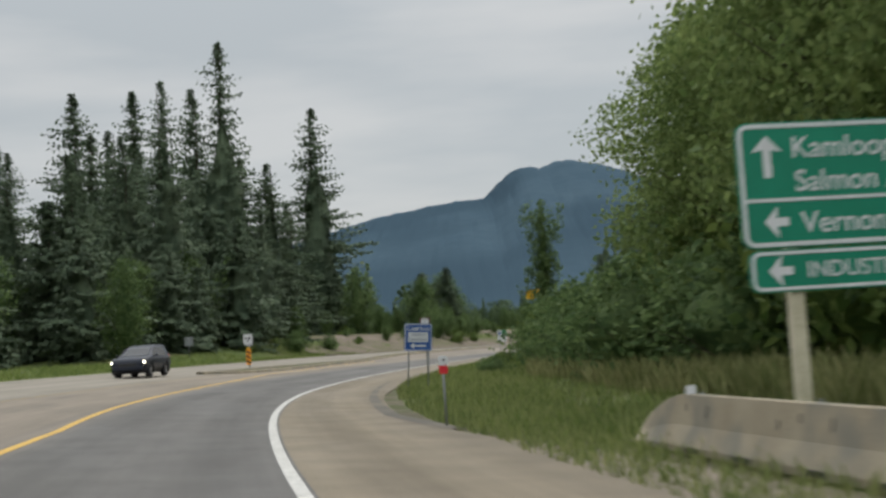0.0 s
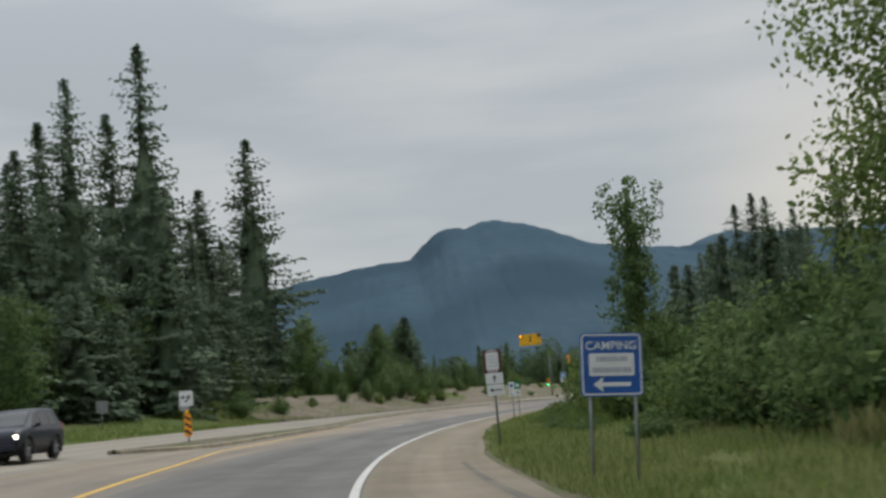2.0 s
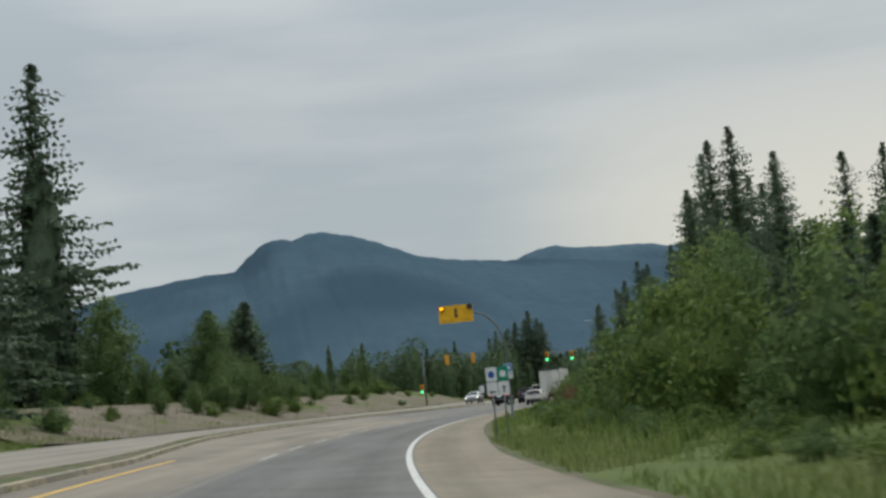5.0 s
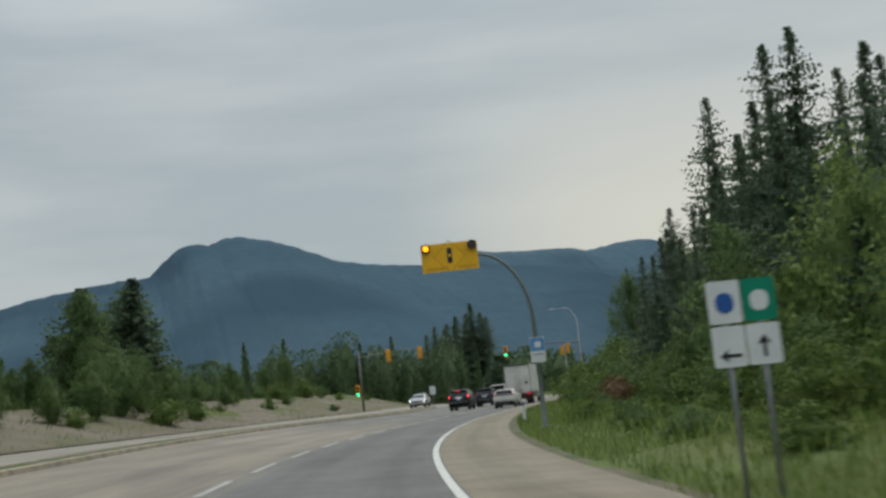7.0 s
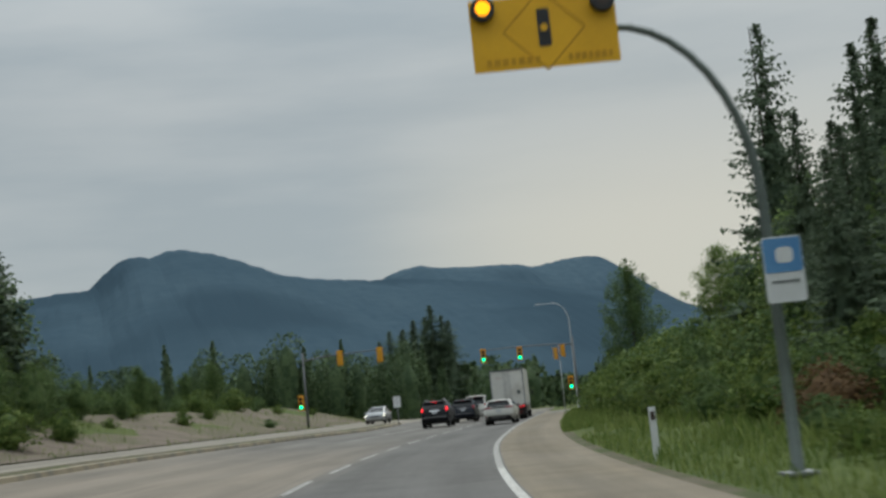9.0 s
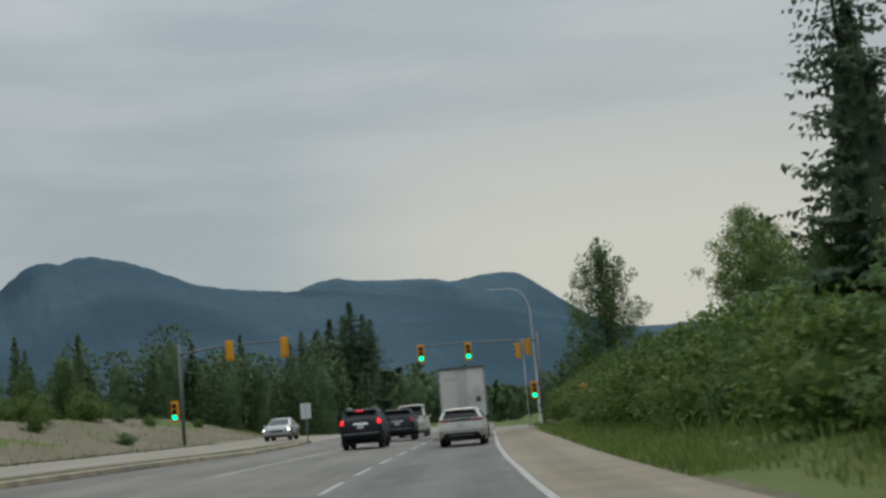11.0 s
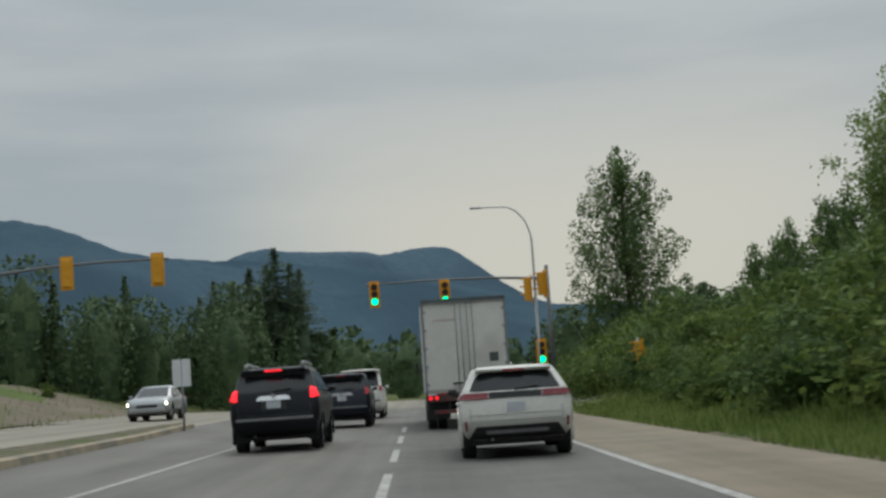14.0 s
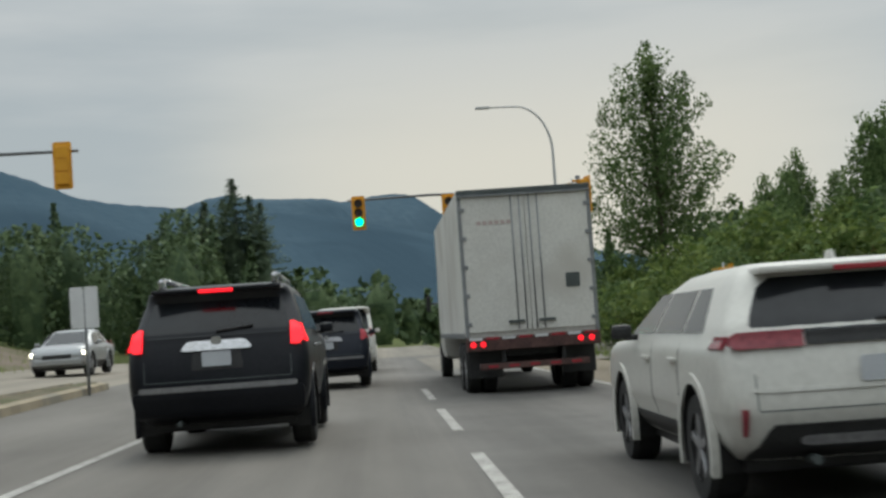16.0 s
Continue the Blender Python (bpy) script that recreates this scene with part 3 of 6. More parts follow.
def ridge(name, mat, profile, depth, far_y, base, seed, label):
    """A wooded mountain: a sloped sheet whose crest follows a few heights over x."""
    xs = np.arange(profile[0][0], profile[-1][0] + 1, 14.0)
    top = np.interp(xs, [a for a, b in profile], [b for a, b in profile])
    rows = 26
    verts, faces = [], []
    for j in range(rows):
        f = j / (rows - 1)
        for i, x in enumerate(xs):
            n = noise.fractal(Vector((x * 0.004, f * 3.0, seed)), 1.0, 2.0, 5)
            r = noise.noise(Vector((x * 0.05, f * 9, seed + 7)))
            z = base + (top[i] - base) * (1 - (1 - f) ** 1.35) + (n * 26 * (1 - f) * f * 4) + r * (3 + 1.5 * f)
            verts.append((x + n * 25 * (1 - f), far_y - depth * (1 - f) + 40 * n, z))
    w = len(xs)
    for j in range(rows - 1):
        for i in range(w - 1):
            faces.append((j * w + i, j * w + i + 1, (j + 1) * w + i + 1, (j + 1) * w + i))
    ob = new(name, mesh_of(name, verts, faces, mat, False))
    return tagged(ob, label, "mountain", kind="structure")


RIDGE = ((-2600, 150), (-1500, 190), (-700, 275), (-400, 335), (-274, 368), (-188, 391), (-120, 400), (-18, 416), (50, 424), (109, 424), (134, 430), (160, 455), (198, 489), (234, 510), (268, 514), (301, 507), (330, 520), (376, 528), (430, 518), (495, 503), (560, 477), (644, 440), (750, 418), (850, 408), (925, 400), (985, 402), (1100, 392), (1300, 372), (1500, 335), (1700, 290), (1900, 225), (2400, 170), (4200, 150))
RIDGE_FAR = ((700, 330), (900, 385), (975, 402), (1010, 420), (1049, 430), (1102, 438), (1155, 428), (1282, 425), (1392, 424), (1466, 412), (1520, 420), (1562, 428), (1620, 432), (1680, 430), (1712, 396), (1768, 362), (1820, 322), (1845, 306), (1880, 270), (1930, 250), (2100, 236), (2210, 235), (2300, 240), (2390, 228), (2600, 190), (3400, 150))
ridge("backdrop_mountain", MOUNTAIN, RIDGE, 1500, 3813, -20, 3.0, "wooded mountain ridge in the distance, blue haze painted into its colour")
ridge("backdrop_far_mountain", MOUNTAIN_FAR, [(a * 1.12, b * 1.12) for a, b in RIDGE_FAR], 900, 3813 * 1.12, -20, 9.0, "distant mountain with a cliff edge, paler haze painted into its colour")

# ---------------- trees ----------------
rng = np.random.default_rng(5)


def frames_for(d):
    """Two unit vectors across each of the directions d."""
    up = np.where(np.abs(d[:, 2:3]) > 0.9, np.array([[1.0, 0, 0]]), np.array([[0, 0, 1.0]]))
    u = np.cross(d, up)
    u /= np.linalg.norm(u, axis=1, keepdims=True)
    return u, np.cross(u, d)


def leaf_quads(centres, length, width, droop, rng):
    """Pointed leaf quads at the centres, turned at random."""
    n = len(centres)
    d = rng.normal(size=(n, 3))
    d[:, 2] -= droop
    d /= np.linalg.norm(d, axis=1, keepdims=True)
    u, w = frames_for(d)
    a = rng.uniform(0, math.tau, (n, 1))
    u = u * np.cos(a) + w * np.sin(a)
    L, W = length * rng.uniform(0.6, 1.3, (n, 1)), width * rng.uniform(0.6, 1.3, (n, 1))
    return np.stack([centres - d * L / 2, centres + u * W / 2, centres + d * L / 2, centres - u * W / 2], 1)


def soft_leaves(Q, out, own=0.45):
    """Turns the quads to face outwards and gives them the crown's rounded shading directions."""
    g = np.cross(Q[:, 1] - Q[:, 3], Q[:, 2] - Q[:, 0])
    g /= np.linalg.norm(g, axis=1, keepdims=True) + 1e-9
    flip = (g * out).sum(1) < 0
    Q[flip] = Q[flip][:, ::-1]
    g[flip] *= -1
    o = out / (np.linalg.norm(out, axis=1, keepdims=True) + 1e-9)
    return Q, np.repeat((o * (1 - own) + g * own)[:, None], 4, axis=1)


def core(profile, h, low, seed, lumps=0.3, n=10, rows=9, high=0.86):
    """The dense inside of a crown: a lumpy closed skin of quads, with its shading directions."""
    V = np.zeros((rows + 1, n, 3))
    for j in range(rows + 1):
        f = j / rows
        for i in range(n):
            a = math.tau * i / n
            r = profile(f * high) * (1 + lumps * 1.6 * noise.noise(Vector((math.cos(a) * 1.5, math.sin(a) * 1.5, f * 5 + seed))))
            r = max(0.01, r * math.sqrt(max(0.0, 1 - max(0.0, (f - 0.6) / 0.4) ** 2)))
            V[j, i] = (r * math.cos(a), r * math.sin(a), h * (low + (1 - low) * f * high))
    R = np.hypot(V[..., 0], V[..., 1])
    slope = np.gradient(R.mean(1), V[:, 0, 2])
    D = np.stack([V[..., 0] / R, V[..., 1] / R, np.repeat(np.clip(-slope, -0.3, 2.5)[:, None], n, 1) + 0.1], -1)
    D /= np.linalg.norm(D, axis=-1, keepdims=True)
    i = np.arange(n)
    k = (i + 1) % n

    def quads(A):
        return np.concatenate([np.stack([A[j][i], A[j][k], A[j + 1][k], A[j + 1][i]], 1) for j in range(rows)])
    return quads(V), quads(D)


def spruce_mesh(h, r, seed, dense=1.0, bare=0.06, ragged=0.35, neck=0.0):
    """The crown of a spruce: uneven whorls of drooping limbs hung with sprays of needles."""
    g = np.random.default_rng(seed)
    quads, outs = [], []
    z = h * bare
    while z < h * 0.995:
        f = (z - h * bare) / (h * (1 - bare))
        tip = min(1.0, (1 - f) / 0.10)
        reach = r * (0.95 * (1 - f) ** 0.66) * (0.35 + 0.65 * tip) * (1 - 0.35 * max(0.0, 0.2 - f) / 0.2) * (1 - neck * max(0.0, 1 - abs(f - 0.72) / 0.2)) + 0.10
        nb = int((5 + 5 * (1 - f)) * dense)
        for b in range(nb):
            a = g.uniform(0, math.tau)
            lump = 1.0 + 1.0 * noise.noise(Vector((math.cos(a) * 1.5, math.sin(a) * 1.5, z * 0.55 + seed * 5.3)))
            if lump < 0.62 and g.random() < 0.6:
                continue
            R = reach * lump * g.uniform(1 - ragged, 1.10)
            m = max(3, int(R / 0.45))
            t = np.linspace(0.15, 1, m)
            dr = R * (0.06 + 0.42 * (1 - f))
            c = np.stack([np.cos(a) * R * t, np.sin(a) * R * t, z - dr * t ** 1.2 + 0.20 * R * t ** 3 + g.normal(0, 0.07, m)], 1)
            out = np.array([math.cos(a), math.sin(a), -0.35])
            side = np.array([-math.sin(a), math.cos(a), 0.0])
            for k in range(3):
                if k < 2:
                    d = out * 0.5 + side * (1 if k else -1) * g.uniform(0.3, 0.9, (m, 1)) + g.normal(0, 0.2, (m, 3))
                    d[:, 2] -= 0.25
                    ln = 0.30 + 0.30 * (1 - f)
                else:
                    d = g.normal(0, 0.28, (m, 3)) + out * 0.2
                    d[:, 2] = -g.uniform(0.6, 1.1, m)
                    ln = 0.26 + 0.40 * (1 - f)
                ln = ln * g.uniform(0.6, 1.4, (m, 1)) * (1.15 - 0.5 * t[:, None])
                wd = (0.13 + 0.16 * (1 - f)) * g.uniform(0.7, 1.3, (m, 1))
                wv = np.cross(d, np.array([0.3, 0.2, 1.0])) + g.normal(0, 0.3, (m, 3))
                wv /= np.linalg.norm(wv, axis=1, keepdims=True)
                quads.append(np.stack([c, c + d * ln * 0.5 + wv * wd, c + d * ln * 1.4, c + d * ln * 0.5 - wv * wd], 1))
                outs.append(np.tile(np.array([math.cos(a), math.sin(a), 0.45]), (m, 1)))
        z += (0.26 + 0.34 * (1 - f)) * g.uniform(0.6, 1.4) * (h / 30) ** 0.5
    Q, O = soft_leaves(np.concatenate(quads), np.concatenate(outs), 0.5)
    cq, co = core(lambda f: 0.42 * r * (0.95 - f) * min(1, 0.5 + 3 * f), h, bare, seed, 0.45, 9, 9, 0.72)
    return quads_mesh("crown", np.concatenate([Q, cq]), NEEDLES, np.concatenate([O, co]))


def trunk_mesh(h, r, seed, limbs=0, reach=1.0, low=0.3, high=0.9, lean=0.03):
    """A tapered, slightly bent trunk with limbs."""
    g = np.random.default_rng(seed)
    n = 9
    path, x, y = [], 0.0, 0.0
    for i in range(n):
        path.append((x, y, h * i / (n - 1)))
        x, y = x + g.normal(0, lean) * h / n, y + g.normal(0, lean) * h / n
    radii = [r * (1.0 - 0.93 * i / (n - 1)) + (0.25 * r if i == 0 else 0) for i in range(n)]
    verts, faces = tube(path, radii, 8)
    for _ in range(limbs):
        f = g.uniform(low, high)
        i = min(int(f * (n - 1)), n - 2)
        p0 = Vector(path[i]).lerp(Vector(path[i + 1]), f * (n - 1) - i)
        a, L = g.uniform(0, math.tau), reach * (1.15 - f) * g.uniform(0.7, 1.2)
        pts = [p0 + Vector((math.cos(a) * L * t, math.sin(a) * L * t, L * (0.75 * t - 0.15 * t * t))) for t in (0, 0.33, 0.66, 1.0)]
        rr = r * (1 - f) * 0.5
        v2, f2 = tube(pts, [rr, rr * 0.7, rr * 0.4, rr * 0.15], 5)
        o = len(verts)
        verts += v2
        faces += [tuple(i + o for i in q) for q in f2]
    return mesh_of("trunk", verts, faces, BARK, True)


def leafy_mesh(h, rx, seed, clumps, per, leaf, mat, low=0.22, top=0.6, open_=0.5, spread=0.12, name="crown", fill=0.62, profile=None):
    """A crown of many leaf clumps of uneven size round a lumpy volume, with gaps; fill: how far its dense inside reaches."""
    g = np.random.default_rng(seed)

    def reach(f):
        if profile:
            return rx * float(np.interp(f, [a for a, b in profile], [b for a, b in profile]))
        prof = math.sin(math.pi * min(1, f / (2 * top)) if f < top else math.pi * (0.5 + 0.5 * (f - top) / (1 - top)))
        return rx * (0.25 + 0.75 * prof) if f < top else rx * (0.06 + 0.94 * prof)

    pts, outs = [], []
    k = 0
    while k < clumps:
        f = g.uniform(0, 1)
        R = reach(f)
        if g.random() > 0.25 + 0.75 * R / rx:
            continue
        a = g.uniform(0, math.tau)
        lump = 0.82 + 0.62 * noise.noise(Vector((math.cos(a) * 1.9, math.sin(a) * 1.9, f * 6 + seed * 3.1)))
        k += 1
        if lump < 0.58 and g.random() < 0.6:
            continue
        rad = R * lump * g.uniform(open_, 1.0) ** 0.5
        c = np.array([math.cos(a) * rad, math.sin(a) * rad, h * (low + (1 - low) * f)])
        size = rx * spread * g.uniform(0.6, 1.5)
        q = np.clip(g.normal(0, 1, (per, 3)), -1.7, 1.7)
        pts.append(c + q * np.array([size, size, size * 0.7]))
        outs.append(q * 0.5 + np.array([math.cos(a), math.sin(a), 0.2 + 0.7 * max(0, f - top)]))
    P, O = np.concatenate(pts), np.concatenate(outs)
    P[:, 2] = np.maximum(P[:, 2], 0.05)
    Q, N = soft_leaves(leaf_quads(P, leaf, leaf * 0.62, 0.25, g), O)
    if fill:
        cq, co = core(lambda f: reach(f) * fill, h, low, seed)
        Q, N = np.concatenate([Q, cq]), np.concatenate([N, co])
    return quads_mesh(name, Q, mat, N)


def limbed_mesh(h, rx, seed, limbs, per, leaf, mat, profile, low=0.12, rise=1.5, tuft=0.16):
    """A crown of leaf tufts strung along steep limbs, with sky between them."""
    g = np.random.default_rng(seed)
    pts, outs = [], []
    for b in range(limbs):
        f0 = low + (0.90 - low) * (b + g.uniform(0, 1)) / limbs
        a = b * 2.39996 + g.uniform(-0.5, 0.5)
        R = rx * float(np.interp(min(1.0, f0 + 0.75 * rise * rx / h * (1.0 - f0)), [p for p, q in profile], [q for p, q in profile])) * g.uniform(0.65, 1.1)
        up = min(R * rise * g.uniform(0.7, 1.3), h * (1.0 - f0))
        n = max(4, int(R / 0.32))
        for t in np.linspace(0.18, 1.0, n):
            c = np.array([math.cos(a) * R * t, math.sin(a) * R * t, h * f0 + up * t ** 1.3])
            size = rx * tuft * (0.75 + 0.5 * math.sin(math.pi * t)) * g.uniform(0.6, 1.25)
            if g.random() < 0.16:
                continue
            q = g.normal(0, 1, (per, 3))
            q *= (g.uniform(0.15, 1, (per, 1)) ** 0.4 * 1.5) / np.linalg.norm(q, axis=1, keepdims=True)
            pts.append(c + q * np.array([size, size, size * 1.2]))
            outs.append(q * 0.6 + np.array([math.cos(a), math.sin(a), 0.35]))
    n = 10
    for t in np.linspace(0.55, 1.0, n):
        q = np.clip(g.normal(0, 1, (per, 3)), -1.8, 1.8)
        pts.append(np.array([0, 0, h * t]) + q * np.array([1, 1, 1.4]) * rx * 0.13 * (1.25 - t))
        outs.append(q + np.array([0, 0, 0.4]))
    P, O = np.concatenate(pts), np.concatenate(outs)
    P[:, 2] = np.maximum(P[:, 2], 0.05)
    Q, N = soft_leaves(leaf_quads(P, leaf, leaf * 0.62, 0.2, g), O)
    return quads_mesh("crown", Q, mat, N)


def make_tree(name, trunk, crown, label, category, group):
    ob = empty(name, Matrix.Translation((0, 0, -200)))
    part("trunk", trunk, BARK, ob)
    part("crown", crown, LEAVES, ob)
    return tagged(ob, label, category, group)


SPRUCE_LABEL = "tall dark green spruce with ragged drooping limbs"
POPLAR_LABEL = "broad leafy green poplar beside the road"
SHRUB_LABEL = "dense green willow shrub on the verge"
spruces = [(30.0, make_tree("spruce_tree", trunk_mesh(29.5, 0.34, 11 + i), spruce_mesh(30, 6.6, 21 + i, 1.05, b, rg, nk), SPRUCE_LABEL, "tree", "spruces")) for i, (b, rg, nk) in enumerate(((0.05, 0.35, 0.0), (0.08, 0.5, 0.45), (0.04, 0.3, 0.15)))]
poplars = [(18.0, make_tree("poplar_tree", trunk_mesh(16.5, 0.24, 31 + i, 16, 5.0), leafy_mesh(18, 4.8, 41 + i, 300, 18, 0.50, LEAVES_DARK, 0.03, 0.42, 0.22, 0.115, fill=0.30), POPLAR_LABEL, "tree", "roadside trees")) for i in range(3)]
near_poplars = [(18.0, make_tree("poplar_tree", trunk_mesh(16.5, 0.24, 131 + i, 22, 5.0), leafy_mesh(18, 4.8, 141 + i, 820, 26, 0.29, LEAVES_LIGHT, 0.05, 0.6, 0.10, 0.10, fill=0, profile=((0, 0.8), (0.2, 0.95), (0.55, 1.0), (0.75, 0.86), (0.9, 0.5), (1, 0.1))), POPLAR_LABEL, "tree", "roadside trees")) for i in range(2)]
shrubs = [(3.5, make_tree("willow_shrub", trunk_mesh(2.4, 0.06, 51 + i, 12, 2.4, 0.02, 0.7, 0.08), leafy_mesh(3.5, 2.2, 61 + i, 100, 17, 0.25, SHRUB_LEAVES if i else LEAVES_DARK, 0.02, 0.4, 0.35, 0.15, fill=0.46), SHRUB_LABEL, "shrub", "verge shrubs")) for i in range(3)]
young_trees = [(8.0, make_tree("young_tree", trunk_mesh(7.4, 0.11, 81 + i, 14, 2.8, 0.1), leafy_mesh(8.0, 2.5, 91 + i, 190, 17, 0.24, (LEAVES_DARK, LEAVES)[i], 0.04, 0.45, 0.3, 0.13, fill=0.42), "young leafy tree in the roadside thicket", "tree", "young trees")) for i in range(2)]
tall_poplar = [(13.6, make_tree("poplar_tree", trunk_mesh(12.8, 0.2, 171, 26, 2.6, 0.2, 0.92), limbed_mesh(13.6, 3.5, 181, 66, 60, 0.19, LEAVES_DARK, ((0, 0.8), (0.2, 1.0), (0.42, 1.0), (0.6, 0.82), (0.8, 0.50), (0.92, 0.28), (1, 0.08)), 0.06, 0.85, 0.125), POPLAR_LABEL, "tree", "roadside trees"))]
slender_poplar = [(9.2, make_tree("poplar_tree", trunk_mesh(8.8, 0.11, 172, 22, 1.3, 0.15, 0.95), limbed_mesh(9.2, 1.8, 182, 70, 44, 0.16, LEAVES_DARK, ((0, 1.0), (0.25, 0.95), (0.45, 0.7), (0.6, 0.5), (0.68, 0.5), (0.78, 0.8), (0.9, 0.7), (1, 0.2)), 0.03, 0.7, 0.15), POPLAR_LABEL, "tree", "roadside trees"))]
young_spruces = [(14.0, make_tree("young_spruce", trunk_mesh(13.6, 0.17, 211 + i), spruce_mesh(14, 3.9, 221 + i, 0.95, 0.02, 0.35), "young dark green spruce at the edge of the wood", "tree", "spruces")) for i in range(2)]
used = set()


def plant(kinds, i, s, l, h, wide=1.0, spin=0.0, label="", sink=0.15):
    base_h, ob = kinds[i % len(kinds)]
    x, y, z = at(s, l)
    k = h / base_h
    m = Matrix.Translation((x, y, z - sink)) @ Matrix.Rotation(spin, 4, "Z")
    sc = Matrix.Diagonal((k * wide, k * wide, k, 1))
    if ob.name not in used:
        used.add(ob.name)
        ob.matrix_world = m @ sc
        t = ob
    else:
        t = copy_thing(ob, m)
        t.matrix_basis = m @ sc
    if label:
        t["label"] = label
    return t


rnd = random.Random(7)
# the tall spruces across the road
for i, (s, l, z, w) in enumerate(((137, 50, 31, 1.0), (177, 71, 42, 0.95), (117, 28, 26.7, 0.8), (165, 52, 37.4, 0.9), (137, 31.2, 35.1, 0.85), (189, 46.7, 38.2, 1.0), (120, 34, 22, 1.0), (128, 42, 24, 1.1), (145, 44, 25, 1.1), (110, 40, 20, 1.0), (150, 36, 24, 1.1), (160, 62, 32, 1.0), (98, 46, 19, 1.0), (130, 24, 17, 1.0), (139, 27, 21, 1.1), (108, 33, 19, 1.1), (116, 45, 22, 1.1), (125, 52, 24, 1.1), (150, 50, 26, 1.1), (168, 42, 22, 1.2), (158, 34, 19, 1.2))):
    plant(spruces, i, s, l, z - 1.0, w * 1.12, rnd.uniform(0, 6.3))
# leafy trees at their feet and along the far side
for i in range(34):
    s = 60 + i * 4.6 + rnd.uniform(-2, 2)
    plant(young_spruces if i % 3 and s < 165 else poplars, i, s, rnd.uniform(24, 40) if s < 108 else rnd.uniform(31, 48), rnd.uniform(9, 14) if s < 112 else rnd.uniform(6, 9.5) if s < 160 else rnd.uniform(3.2, 4.8), rnd.uniform(1.0, 1.4), rnd.uniform(0, 6.3), "leafy green tree at the edge of the far wood")
for i, (s, l, h) in enumerate(((193.5, 27.0, 10.2), (186, 28.2, 9.0), (190, 29.5, 9.4))):
    plant(young_spruces, i, s, l, h, 1.35, 1.9 * i, "broad dark spruce beyond the gravel bank")
plant(poplars, 1, 195, 28.2, 9.4, 1.45, 2.0, "round leafy tree beyond the gravel bank")
plant(poplars, 0, 184, 27.0, 8.2, 1.35, 4.0, "round leafy tree beyond the gravel bank")
for i in range(18):
    plant(young_spruces if i % 4 else poplars, i, 98 + i * 2.4, rnd.uniform(22, 29), rnd.uniform(7, 13) - 3 * (i > 12), rnd.uniform(1.0, 1.3), rnd.uniform(0, 6.3), "dark young tree at the foot of the tall spruces")
for i in range(18):
    plant(poplars, i, rnd.uniform(205, 262), rnd.uniform(29, 62), rnd.uniform(4, 5.8), rnd.uniform(1.0, 1.4), rnd.uniform(0, 6.3), "leafy green tree beyond the crossing")
plant(poplars, 0, 168, 29.5, 9.2, 1.2, 1.0, "round leafy tree beyond the gravel bank")
for i, (s, l, h) in enumerate(((172, 21.5, 3.8), (178, 22.2, 4.6), (184, 23.2, 4.2), (188, 22.5, 3.6), (193, 24, 3.8), (166, 21.5, 2.8), (160, 22, 2.4), (199, 24.5, 3.0), (205, 24, 2.2), (181, 25, 5.0), (190, 26, 4.6))):
    plant(young_trees, 0, s, l, h, 1.3, 1.7 * i, "young leafy tree rooted in the gravel bank")
for i, (s, l, h) in enumerate(((322, 16, 17.0), (324, 19, 15.0), (320, 13.2, 14.5), (318, 22, 13), (327, 25, 12), (323, 14.4, 15.5), (326, 17.4, 15.5), (319, 18.6, 13.5), (330, 21.5, 14), (321, 20.6, 13))):
    plant(spruces, i, s, l, h, 1.35, 0.4 + i, "dark spruce standing above the wood beyond the crossing")
for i, (s, l, h) in enumerate(((197, -18.5, 8.0), (205, -21, 9.0), (212, -17.5, 7.0), (190, -16.5, 7.5))):
    plant(young_trees, i, s, l, h, 1.1, 1.3 * i)
# the inside of the bend
for i, (s, l, h) in enumerate(((58.3, -17.3, 14.8), (53, -20.0, 17.0), (48.5, -16.4, 12.8), (44, -20.5, 20), (40, -18.8, 18.5), (36, -19.6, 20.5), (32, -17.0, 19), (28, -18.8, 20), (24, -16.4, 19), (19, -18.4, 20), (13, -17.0, 19), (60, -24.5, 15), (51, -23.5, 20), (61.5, -20.2, 14.0), (56.5, -21.2, 15.6))):
    plant(near_poplars, i, s, l, h, 1.06 if h < 17.5 else 0.95, rnd.uniform(0, 6.3))
for i in range(34):
    plant(shrubs, i, 14 + i * 1.75 + rnd.uniform(-1, 1), -13.5 - rnd.uniform(0, 8), rnd.uniform(3.5, 6.5) if i < 20 else rnd.uniform(1.6, 2.8), rnd.uniform(0.8, 1.1), rnd.uniform(0, 6.3), "dense dark undergrowth below the roadside trees")
plant(slender_poplar, 0, 75, -10.5, 9.2, 1.0, 1.0, "slender young poplar on the verge")
for i in range(5):
    plant(shrubs, i, 73.5 + i * 0.9, -10.3 + rnd.uniform(-1.2, 0.8), rnd.uniform(3.2, 4.8), 0.75, rnd.uniform(0, 6.3))
for i in range(18):
    plant(poplars, 1, 66 + i * 4.6 + rnd.uniform(-1.5, 1.5), -20 - rnd.uniform(0, 10), rnd.uniform(4.5, 6) if i < 9 else rnd.uniform(7, 10), rnd.uniform(1.0, 1.3), rnd.uniform(0, 6.3), "leafy tree deep in the roadside wood")
for i in range(30):
    s = 70 + i * 4.2
    plant(young_trees, i + 1, s + rnd.uniform(-1.5, 1.5), -14 - rnd.uniform(0, 7), rnd.uniform(3.2, 4.8) if s < 100 else rnd.uniform(5, 8), rnd.uniform(0.9, 1.2), rnd.uniform(0, 6.3))
